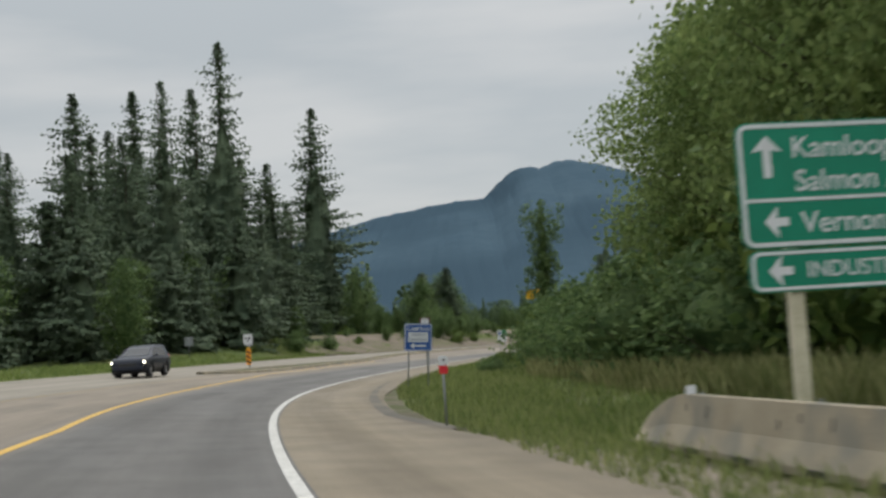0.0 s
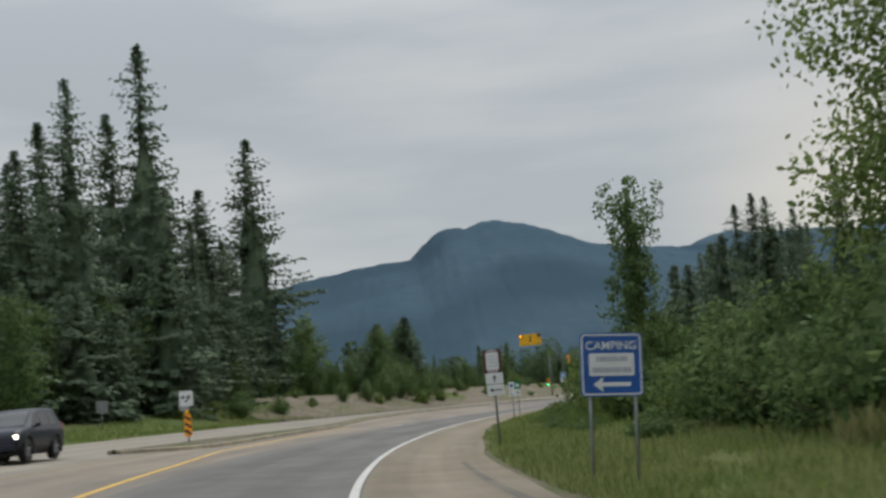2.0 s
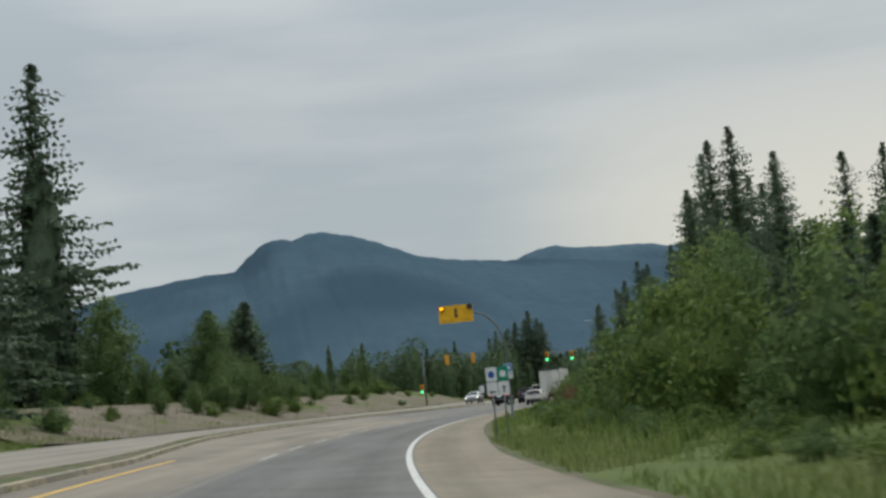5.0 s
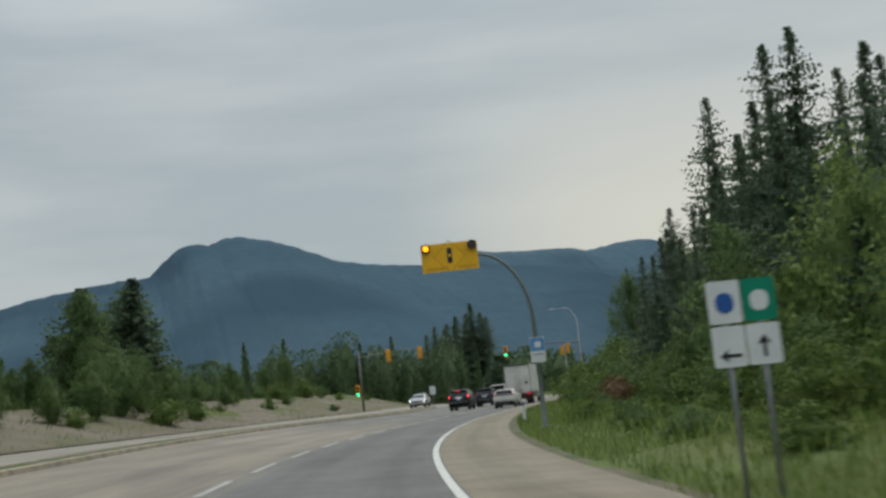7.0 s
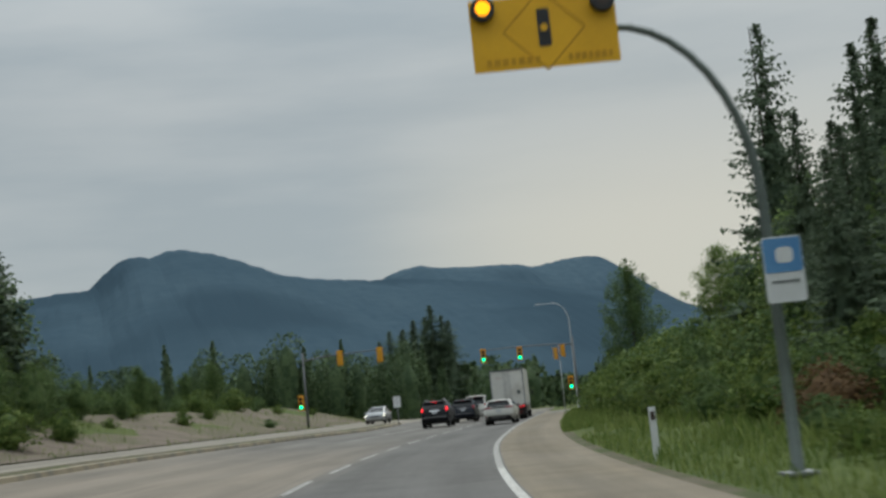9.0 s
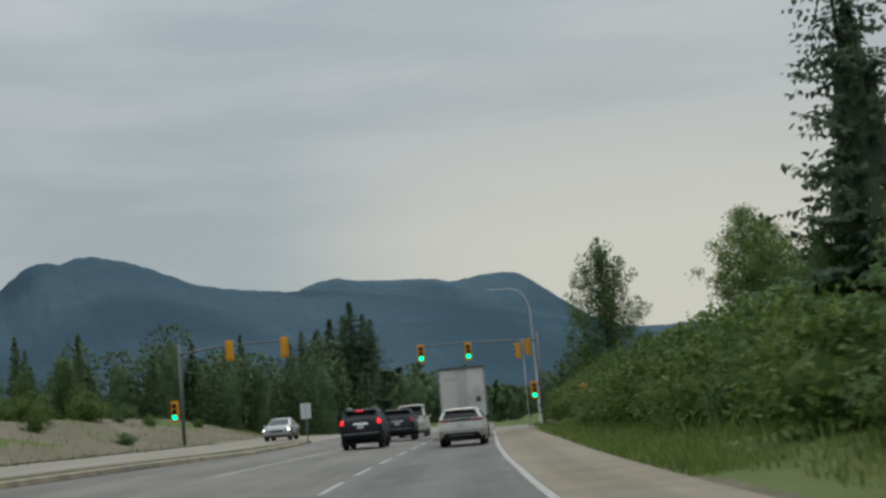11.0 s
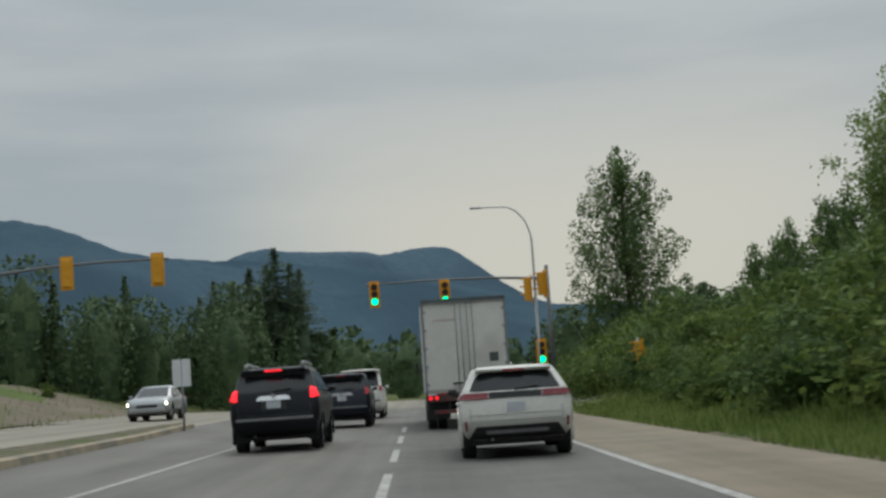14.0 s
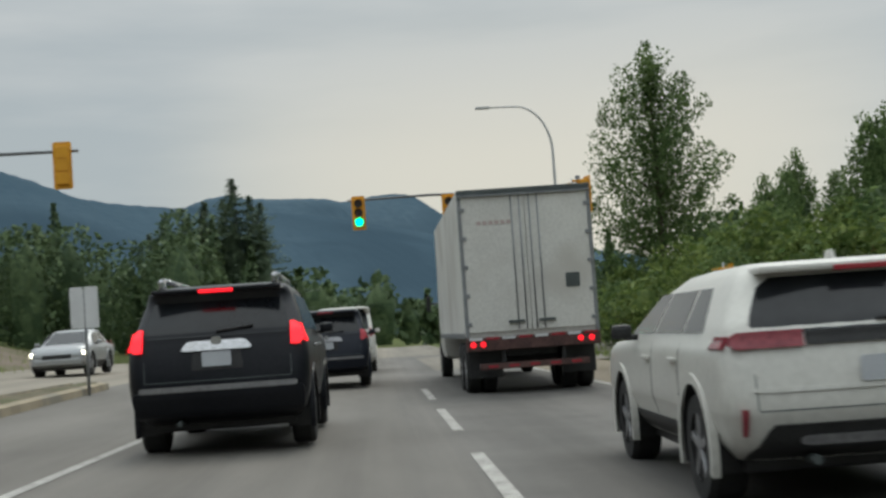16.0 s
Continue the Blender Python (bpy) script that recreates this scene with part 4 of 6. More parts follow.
for i, (s, l, h) in enumerate(((172.7, -22.1, 19.5), (171.6, -20.3, 18.6), (213, -20.3, 23.5), (120, -24, 11), (112, -27, 10), (124, -28.2, 15.8), (135, -26, 12), (150, -27, 14), (160, -24, 15), (150, -10.8, 6.2), (153, -12.4, 7.0), (147.5, -12.2, 6.2), (156, -10.9, 6.6), (159, -12.2, 7.6), (162, -12.8, 8.2), (165.5, -14.6, 9.2), (158, -14.2, 8.6), (171, -13.8, 10), (168, -16.5, 10.5), (128, -30, 11.5), (180, -26, 18), (188, -24, 17), (205, -26, 18), (155, -17.5, 13), (163, -18, 14), (148, -20, 13.5), (178, -19, 14.5), (186, -20, 15), (142, -18, 11))):
    plant(spruces, i, s, l, h, 1.0, rnd.uniform(0, 6.3))
for i, (s, l, h) in enumerate(((72, -15, 6.0), (78, -16.5, 7.0), (84, -13.8, 6.4), (88, -16, 8.0), (93, -14.2, 7.2), (98, -16.8, 8.6), (104, -15.6, 5.4), (109, -16.4, 5.8), (114, -15.2, 5.0), (119, -17.0, 5.6), (124, -15.8, 5.2), (130, -16.6, 5.8), (136, -15.4, 5.4), (142, -16.2, 6.0))):
    plant(young_spruces, i, s, l, h, 1.0, 2.1 * i, "dark young spruce in the roadside thicket")
plant(tall_poplar, 0, 259.5, -11.7, 13.6, 1.0, 0.7, "tall open-crowned poplar behind the crossing")
for i in range(60):
    s = 46 + i * 3.4
    deep = rnd.uniform(0, 4.0)
    edge = float(np.interp(s, (46, 62, 70, 80, 92, 100, 112, 140, 152), (9.7, 9.7, 9.7, 9.5, 9.2, 9.2, 9.5, 9.8, 9.0)))
    plant(shrubs, i, s + rnd.uniform(-1.5, 1.5), -edge - deep, rnd.uniform(1.3, 1.8) + 0.4 * deep, rnd.uniform(0.8, 1.3), rnd.uniform(0, 6.3))
for i in range(14):
    plant(young_trees, i, 215 + i * 5, -17 - rnd.uniform(0, 10), rnd.uniform(2.2, 3.4), rnd.uniform(1.0, 1.5), rnd.uniform(0, 6.3), "leafy tree on the grassy bank")
for i, (s, l, h, w) in enumerate(((236, -20.5, 8.0, 1.2), (211, -16.8, 4.0, 1.3), (241, -17.5, 3.0, 1.3), (253, -16.5, 2.6, 1.3), (247, -21, 3.4, 1.3), (205, -14.5, 3.6, 1.3), (262, -22, 3.6, 1.4), (270, -25, 4.0, 1.4))):
    plant(young_trees, i, s, l, h, w, rnd.uniform(0, 6.3), "leafy tree on the grassy bank")
plant(near_poplars, 0, 229, -17.5, 9.8, 1.0, 2.2, "broad leafy tree on the grassy bank")
plant(near_poplars, 0, 231.5, -19.4, 9.2, 1.1, 4.4, "broad leafy tree on the grassy bank")
for i, (s, l, h, w) in enumerate(((316.5, -35, 12.6, 0.8), (321, -38, 11.5, 0.8), (327, -40.5, 14.5, 0.75), (334, -44, 16.8, 0.75), (330, -47, 14, 0.8), (280, -31, 12.0, 0.9), (285, -34.5, 13.2, 0.9), (288, -38, 12.5, 0.9))):
    plant(poplars, i, s, l, h, w, rnd.uniform(0, 6.3), "tall leafy tree beyond the grassy bank")
for i in range(16):
    plant(shrubs, 3 * i, 30 + i * 2.2 + rnd.uniform(-0.8, 0.8), -10.3 - rnd.uniform(0, 2.0), rnd.uniform(1.8, 3.4), rnd.uniform(1.0, 1.3), rnd.uniform(0, 6.3), "dark shrub in front of the roadside thicket")
rust = [(3.5, make_tree("red_leaved_shrub", trunk_mesh(2.4, 0.06, 58, 12, 2.4, 0.02, 0.7, 0.08), leafy_mesh(3.5, 2.2, 68, 95, 20, 0.22, RUST_LEAVES, 0.02, 0.4, 0.35, 0.15, fill=0.46), "red-brown leaved shrub on the grassy bank", "shrub", "verge shrubs"))]
for s, l, h in ((199, -9.2, 2.0), (204, -10.6, 2.4), (209, -9.8, 2.0), (226, -9.6, 1.8), (150, -8.6, 1.5)):
    plant(rust, 0, s, l, h, 1.2, s)
for i, (s, l, h) in enumerate(((82, -10.3, 3.2), (86, -10.2, 3.6), (79, -10.6, 2.8), (92, -10.0, 3.4), (100, -9.9, 3.8), (106, -9.8, 4.0), (111.5, -10.0, 4.2), (118, -11.2, 4.0), (128, -11.0, 3.6), (138, -10.8, 3.8))):
    plant(shrubs, i, s, l, h, 0.85, 1.1 * i, "tall dense shrub close to the shoulder")
for i in range(40):
    plant(shrubs, i, 66 + i * 2.1 + rnd.uniform(-0.8, 0.8), -6.5 - rnd.uniform(0, 2.2), rnd.uniform(0.45, 0.85), rnd.uniform(1.2, 1.8), rnd.uniform(0, 6.3), "low green scrub on the verge")
plant(shrubs, 0, 55.5, -7.8, 0.85, 1.6, 2.0, "low dark bush on the grass verge")
for i in range(26):
    plant(shrubs, i, 118 + i * 2.3 + rnd.uniform(-1, 1), (-9.4 if i < 14 else -7.8) - rnd.uniform(0, 1.6), rnd.uniform(1.2, 2.3), rnd.uniform(1.0, 1.5), rnd.uniform(0, 6.3))
for i in range(44):
    plant(shrubs, i, 172 + i * 2.05 + rnd.uniform(-1, 1), -6.5 - rnd.uniform(0, 1.4) - 2.6 * (i % 2), rnd.uniform(1.5, 2.6) + 0.9 * (i % 2), rnd.uniform(1.0, 1.5), rnd.uniform(0, 6.3))

# ---------------- signs and road furniture ----------------


def stand(s, l, turn=0.0, dz=0.0):
    x, y, z = at(s, l, dz)
    return pose(x, y, z, 0, 0, turn_at(s) + turn)


def bars(parent, mat, x, z, y, w, h, n, name="lettering_bar"):
    """Writing too small to read: a row of plain bars."""
    k = w / n
    for i in range(n):
        part(name, moved(box((k * (0.78 if i % 3 else 0.6), 0.004, h), bevel=0.001), x - w / 2 + k * (i + 0.5), y, z), mat, parent)


def guide_sign():
    ob = empty("guide_sign", stand(14.2, -8.08, -2, 0.30))
    main = part("main_panel", moved(plate(3.3, 1.50, 0.03, 0.14), 0, 0, 2.64), SIGN_GREEN, ob, "green reflective panel with white border")
    part("border", moved(ring_frame(3.26, 1.46, 0.008, 0.13, 0.05), 0, -0.020, 2.64), SIGN_WHITE, main)
    part("divider", moved(box((3.2, 0.008, 0.04)), 0, -0.020, 2.46), SIGN_WHITE, main)
    low = part("lower_panel", moved(plate(3.25, 0.50, 0.03, 0.12), 0.03, 0, 1.62), SIGN_GREEN, ob, "separate lower green panel")
    part("border", moved(ring_frame(3.21, 0.46, 0.008, 0.11, 0.04), 0.03, -0.020, 1.62), SIGN_WHITE, low)
    arrow(0.50, 0.10, 0.17, SIGN_WHITE, main, Matrix.Translation((-1.28, -0.022, 2.98)) @ Matrix.Rotation(radians(-90), 4, "Y"))
    arrow(0.30, 0.10, 0.15, SIGN_WHITE, main, Matrix.Translation((-1.22, -0.022, 2.20)) @ Matrix.Rotation(radians(180), 4, "Y"))
    arrow(0.30, 0.10, 0.15, SIGN_WHITE, low, Matrix.Translation((-1.22, -0.022, 1.62)) @ Matrix.Rotation(radians(180), 4, "Y"))
    words("Kamloops", 0.36, SIGN_WHITE, main, -0.98, 2.96, -0.022)
    words("Salmon Arm", 0.36, SIGN_WHITE, main, -0.96, 2.56, -0.022)
    words("Vernon", 0.36, SIGN_WHITE, main, -0.92, 2.06, -0.022)
    words("INDUSTRIAL", 0.27, SIGN_WHITE, low, -0.90, 1.53, -0.022)
    for x in (-1.02, 1.1):
        part("post", moved(box((0.17, 0.15, 3.6), bevel=0.012), x, 0.10, 1.25), POST_WOOD, ob, "pale square timber post")
    for z in (1.62, 2.2, 3.05):
        part("backing_bar", moved(box((3.1, 0.03, 0.06)), 0, 0.035, z), STEEL, ob)
    tagged(ob, "large green highway guide sign on pale timber posts", "road sign")


def tube_part(points, r):
    v, f = tube(points, [r] * len(points), 6)
    return mesh_of("lifting_loop", v, f, STEEL, True)


def barrier():
    """Concrete roadside barrier with a sloped end."""
    sec = ((-0.30, 0.0), (-0.30, 0.08), (-0.17, 0.30), (-0.09, 0.64), (0.09, 0.64), (0.17, 0.30), (0.30, 0.08), (0.30, 0.0))
    for j in range(5):
        L = 3.0
        s1 = 16.2 - j * (L + 0.03)
        ob = empty("concrete_barrier", stand(s1 - L / 2, -5.75))
        verts, faces, n = [], [], 9
        for i in range(n):
            y = -L / 2 + L * i / (n - 1)
            if j == 0:
                q = (L / 2 - y) / 1.35
                k = 1.0 if q > 1 else 0.30 + 0.70 * q ** 0.7
            else:
                k = 1.0
            verts += [(x * (0.85 + 0.15 * k), y, z * k) for x, z in sec]
        w = len(sec)
        for i in range(n - 1):
            for a in range(w):
                b = (a + 1) % w
                faces.append((i * w + a, i * w + b, (i + 1) * w + b, (i + 1) * w + a))
        faces.append(tuple(range(w))[::-1])
        faces.append(tuple(range((n - 1) * w, n * w)))
        part("body", mesh_of("body", verts, faces, CONCRETE), CONCRETE, ob)
        if j == 0:
            r = part("reflector", moved(box((0.12, 0.03, 0.10), bevel=0.006), 0.0, -0.15, 0.69), SIGN_WHITE, ob, "small white reflector on the top edge")
        lean = Matrix.Rotation(math.atan2(0.08, 0.34), 4, "Y")
        for y, z, h in ((-0.95, 0.47, 0.13), (-0.30, 0.50, 0.09), (0.15, 0.42, 0.10)):
            if j or y < 0:
                part("stain", moved(box((0.006, 0.030, h), bevel=0.002), -0.135 - (0.47 - z) * 0.235, y, z, lean), BLACK, ob, "dark rust stain")
        for y in (-0.85, 0.75) if j else (-0.85,):
            part("drain_slot", moved(box((0.03, 0.42, 0.07), bevel=0.01), -0.292, y, 0.045), BLACK, ob, "dark drain slot at the foot")
        part("lifting_loop", tube_part([(0, -0.55, 0.62), (0, -0.53, 0.68), (0, -0.47, 0.68), (0, -0.45, 0.62)], 0.008), STEEL, ob)
        tagged(ob, "weathered tan concrete roadside barrier" + (" with a sloped end" if j == 0 else " section"), "barrier", "concrete barriers")


def service_sign():
    ob = empty("camping_sign", stand(44.2, -4.82, 3, 0.0) @ pose(0, 0, 0, 0, 4.0, 0))
    z0 = 1.78
    p = part("panel", moved(plate(0.94, 0.93, 0.02, 0.07), 0, 0, z0), SIGN_BLUE, ob, "blue panel with a white border")
    part("border", moved(ring_frame(0.90, 0.89, 0.006, 0.06, 0.022), 0, -0.014, z0), SIGN_WHITE, p)
    words("CAMPING", 0.175, SIGN_WHITE, p, 0, z0 + 0.22, -0.014, "CENTER")
    w = part("white_plate", moved(plate(0.68, 0.33, 0.008, 0.02), 0, -0.014, z0 + 0.0), SIGN_WHITE, p)
    bars(w, material("faded_grey_lettering", (0.24, 0.26, 0.32), (0.34, 0.36, 0.42), 5, 0.6), 0, z0 + 0.08, -0.020, 0.48, 0.075, 9)
    bars(w, bpy.data.materials["faded_grey_lettering"], 0, z0 - 0.08, -0.020, 0.60, 0.075, 13)
    arrow(0.56, 0.06, 0.13, SIGN_WHITE, p, Matrix.Translation((0, -0.014, z0 - 0.29)) @ Matrix.Rotation(radians(180), 4, "Y"))
    for x in (-0.32, 0.36):
        part("post", rod((x, 0.05, -0.2), (x, 0.05, z0 + 0.35), 0.026), STEEL, ob, "thin galvanised post")
    tagged(ob, "blue camping service sign with a white arrow", "road sign")


def route_assembly():
    ob = empty("route_marker_assembly", stand(62.7, -4.52, -2, 0.15))
    top = part("route_panel", moved(plate(0.53, 0.66, 0.016, 0.03), 0, 0, 2.36), SIGN_BROWN, ob, "maroon panel round a white plate")
    inner = part("white_plate", moved(plate(0.36, 0.50, 0.006, 0.02), 0, -0.012, 2.36), SIGN_WHITE, top)
    for k in range(4):
        bars(inner, bpy.data.materials["faded_grey_lettering"], 0, 2.50 - 0.095 * k, -0.018, (0.18, 0.27, 0.22, 0.25)[k], 0.032, 6)
    bars(top, SIGN_WHITE, 0, 2.65, -0.012, 0.3, 0.04, 4)
    bars(top, SIGN_WHITE, 0, 2.07, -0.012, 0.3, 0.04, 4)
    up = part("arrow_panel", moved(plate(0.50, 0.31, 0.016, 0.03), 0.02, 0, 1.86), SIGN_WHITE, ob)
    arrow(0.20, 0.035, 0.09, BLACK, up, Matrix.Translation((0.02, -0.012, 1.86)) @ Matrix.Rotation(radians(-90), 4, "Y"))
    lf = part("arrow_panel", moved(plate(0.50, 0.31, 0.016, 0.03), 0.03, 0, 1.53), SIGN_WHITE, ob)
    arrow(0.36, 0.035, 0.09, BLACK, lf, Matrix.Translation((0.03, -0.012, 1.53)) @ Matrix.Rotation(radians(180), 4, "Y"))
    part("post", rod((0.0, 0.05, -0.2), (0.0, 0.05, 2.6), 0.035), STEEL, ob)
    tagged(ob, "maroon and white route marker above two arrow plates", "road sign")


def twin_markers():
    ob = empty("twin_route_markers", stand(109.7, -4.52, -2))
    for x, mat, lab in ((-0.19, SIGN_WHITE, "white plate with a faded blue emblem"), (0.19, SIGN_GREEN, "green plate with a white emblem")):
        p = part("route_panel", moved(plate(0.36, 0.46, 0.016, 0.03), x, 0, 2.16), mat, ob, lab)
        part("emblem", moved(plate(0.20, 0.22, 0.006, 0.09), x, -0.012, 2.15), SIGN_WHITE if x > 0 else SIGN_BLUE, p)
        q = part("arrow_panel", moved(plate(0.36, 0.44, 0.016, 0.03), x, 0, 1.68), SIGN_WHITE, ob)
        m = Matrix.Translation((x, -0.012, 1.66 if x > 0 else 1.58))
        arrow(0.24, 0.04, 0.09, BLACK, q, m @ Matrix.Rotation(radians(-90 if x > 0 else 180), 4, "Y"))
        part("post", rod((x, 0.05, -0.2), (x, 0.05, 2.35), 0.03), STEEL, ob)
    tagged(ob, "pair of white and green route markers with arrow plates", "road sign")


def nose_marker():
    ob = empty("median_nose_marker", stand(78.3, 7.85, 4, 0.10))
    part("post", rod((0, 0.04, -0.3), (0, 0.04, 2.0), 0.03), STEEL, ob)
    s = part("sign_panel", moved(plate(0.54, 0.62, 0.014, 0.04), 0, 0, 1.80), SIGN_WHITE, ob, "white plate with a bent black arrow")
    a = arrow(0.34, 0.06, 0.13, BLACK, s, Matrix.Translation((0.06, -0.010, 1.80)) @ Matrix.Rotation(radians(-55), 4, "Y"))
    part("symbol", moved(plate(0.12, 0.14, 0.004, 0.05), -0.13, -0.010, 1.86), BLACK, s)
    m = part("hazard_board", moved(plate(0.30, 0.92, 0.014, 0.03), 0, -0.005, 0.72), ORANGE, ob, "orange and black striped hazard board")
    for k in range(3):
        part("stripe", moved(box((0.30, 0.004, 0.10), m=Matrix.Rotation(radians(35), 4, "Y")), 0, -0.016, 0.44 + 0.28 * k), BLACK, m)
    part("reflector", moved(rod((0, -0.02, 1.26), (0, -0.05, 1.26), 0.085, 0.075, 18), 0, 0, 0), SIGN_YELLOW, ob, "round yellow reflector")
    tagged(ob, "white arrow sign over an orange striped hazard board", "road sign")


def sign_back(s, l, w, h, z, r):
    ob = empty("sign_seen_from_behind", stand(s, l, 5))
    part("panel", moved(plate(w, h, 0.012, r), 0, 0, z), STEEL, ob)
    part("post", rod((0, -0.04, -0.2), (0, -0.04, z + h / 2 - 0.05), 0.03), STEEL, ob)
    tagged(ob, "bare grey metal back of a road sign on its post", "road sign", "sign backs")


def marker_post():
    ob = empty("roadside_marker", stand(23.0, -4.1))
    part("post", rod((0, 0.025, -0.2), (0, 0.025, 1.22), 0.022), STEEL, ob)
    top = part("white_panel", moved(plate(0.17, 0.17, 0.016, 0.05), 0, 0, 1.17), SIGN_WHITE, ob, "white rounded upper plate")
    part("symbol", moved(plate(0.04, 0.05, 0.004, 0.015), 0.01, -0.01, 1.18), DARK_STEEL, top)
    part("red_panel", moved(plate(0.16, 0.15, 0.016, 0.02), 0, 0, 1.01), RED_SHEET, ob, "red lower plate")
    tagged(ob, "red and white roadside marker plate on a post", "marker post")


def delineator():
    ob = empty("delineator_post", stand(148.4, -4.75))
    part("post", moved(box((0.13, 0.05, 1.05), bevel=0.012), 0, 0, 0.42), SIGN_WHITE, ob)
    part("reflector", moved(plate(0.08, 0.16, 0.01, 0.02), 0, -0.03, 0.78), LENS_OFF, ob)
    tagged(ob, "white plastic roadside delineator post", "marker post")


def flashing_sign():
    """Overhead yellow warning sign with two flashers on a curved arm."""
    ob = empty("overhead_flashing_sign", stand(140.4, -5.25, 0, 0.0))
    base = at(140.4, -5.25)[2]
    zc = 6.08 - base
    pts = [(0, 0.1, -0.3), (0, 0.1, 1.5), (0, 0.1, 3.6)]
    for k in range(1, 11):
        a = math.pi / 2 * k / 10
        pts.append((-1.75 * (1 - math.cos(a)), 0.1, 3.6 + (zc - 3.6) * math.sin(a)))
    pts.append((-2.9, 0.1, zc + 0.02))
    v, f = tube(pts, [0.085, 0.08, 0.07] + [0.064 - 0.002 * k for k in range(10)] + [0.042], 14)
    part("curved_pole", mesh_of("curved_pole", v, f, POLE_GREEN, True), POLE_GREEN, ob, "grey-green tapered steel pole bent into an arm")
    part("base_plate", moved(box((0.42, 0.42, 0.05), bevel=0.01), 0, 0.1, 0.03), STEEL, ob)
    x0 = -2.63
    p = part("sign_panel", moved(plate(1.95, 0.98, 0.03, 0.02), x0, 0, zc), SIGN_YELLOW, ob, "yellow panel with a signal symbol")
    part("symbol", moved(plate(0.17, 0.52, 0.006, 0.03), x0, -0.02, zc + 0.05), BLACK, p)
    part("symbol_lens", moved(plate(0.10, 0.10, 0.004, 0.049), x0, -0.026, zc + 0.05), SIGN_YELLOW, p)
    faint = material("faint_brown_lettering", (0.46, 0.24, 0.003), (0.56, 0.29, 0.005), 5, 0.6)
    bars(p, faint, x0 - 0.45, zc - 0.38, -0.02, 0.75, 0.09, 7)
    bars(p, faint, x0 + 0.58, zc - 0.38, -0.02, 0.62, 0.09, 7)
    bm = ring_frame(0.80, 0.80, 0.004, 0.03, 0.025)
    bmesh.ops.rotate(bm, matrix=Matrix.Rotation(radians(45), 3, "Y"), verts=bm.verts)
    part("diamond_outline", moved(bm, x0, -0.018, zc + 0.02), faint, p)
    for x, lit in ((x0 - 0.80, True), (x0 + 0.80, False)):
        h = part("flasher", rod((x, 0.02, zc + 0.34), (x, -0.16, zc + 0.34), 0.16, 0.16, 20), BLACK, ob, "round black flasher housing")
        part("lens", rod((x, -0.12, zc + 0.34), (x, -0.165, zc + 0.34), 0.115, 0.10, 20), LAMP_AMBER if lit else LENS_OFF, h, "lit amber lens" if lit else "unlit lens")
    tagged(ob, "yellow overhead signal-ahead sign with a lit flasher on a curved pole", "road sign")
    b = empty("pole_mounted_sign", stand(140.0, -5.25, -3))
    q = part("panel", moved(plate(0.50, 0.84, 0.014, 0.04), 0, -0.06, 2.62), SIGN_WHITE, b, "pale panel with a blue upper half")
    part("blue_field", moved(plate(0.48, 0.44, 0.006, 0.04), 0, -0.072, 2.80), SIGN_PALE_BLUE, q)
    part("symbol", moved(plate(0.22, 0.20, 0.004, 0.06), 0.02, -0.078, 2.80), SIGN_WHITE, q)
    bars(q, DARK_STEEL, 0, 2.46, -0.072, 0.36, 0.04, 6)
    part("bracket", moved(box((0.06, 0.34, 0.05)), 0, 0.12, 2.62), STEEL, b)
    tagged(b, "small pale and blue sign strapped to the pole", "road sign")


def signal_head(parent, x, y, z, lit=None, front=True, name="signal_head"):
    """A three-lens head on a yellow backboard; front: its lenses face the road user."""
    h = part(name, moved(box((0.36, 0.24, 1.06), bevel=0.03), x, y, z), SIGNAL_YELLOW, parent, "yellow three-lens traffic signal head")
    part("backboard", moved(plate(0.50, 1.28, 0.012, 0.06), x, y - 0.02, z), SIGNAL_YELLOW, h)
    if front:
        for k, c in enumerate(("red", "amber", "green")):
            zz = z + 0.35 - 0.35 * k
            part("lens", rod((x, y - 0.11, zz), (x, y - 0.14, zz), 0.155, 0.15, 20), {"green": LAMP_GREEN, "red": LAMP_RED}.get(c) if c == lit else LENS_OFF, h, ("lit " + c if c == lit else "unlit") + " lens")
            v, f = [], []
            for i in range(15):
                a = radians(-20 + 220 * i / 14)
                for yy, r in ((y - 0.12, 0.17), (y - 0.36, 0.165)):
                    v.append((x + r * math.cos(a), yy, zz + r * math.sin(a)))
            f = [(2 * i, 2 * i + 1, 2 * i + 3, 2 * i + 2) for i in range(14)]
            part("visor", mesh_of("visor", v, f, SIGNAL_YELLOW, True), SIGNAL_YELLOW, h)
    else:
        for k in range(3):
            part("door", moved(box((0.30, 0.03, 0.30), bevel=0.01), x, y - 0.13, z + 0.35 - 0.35 * k), SIGNAL_YELLOW, h)
    return h


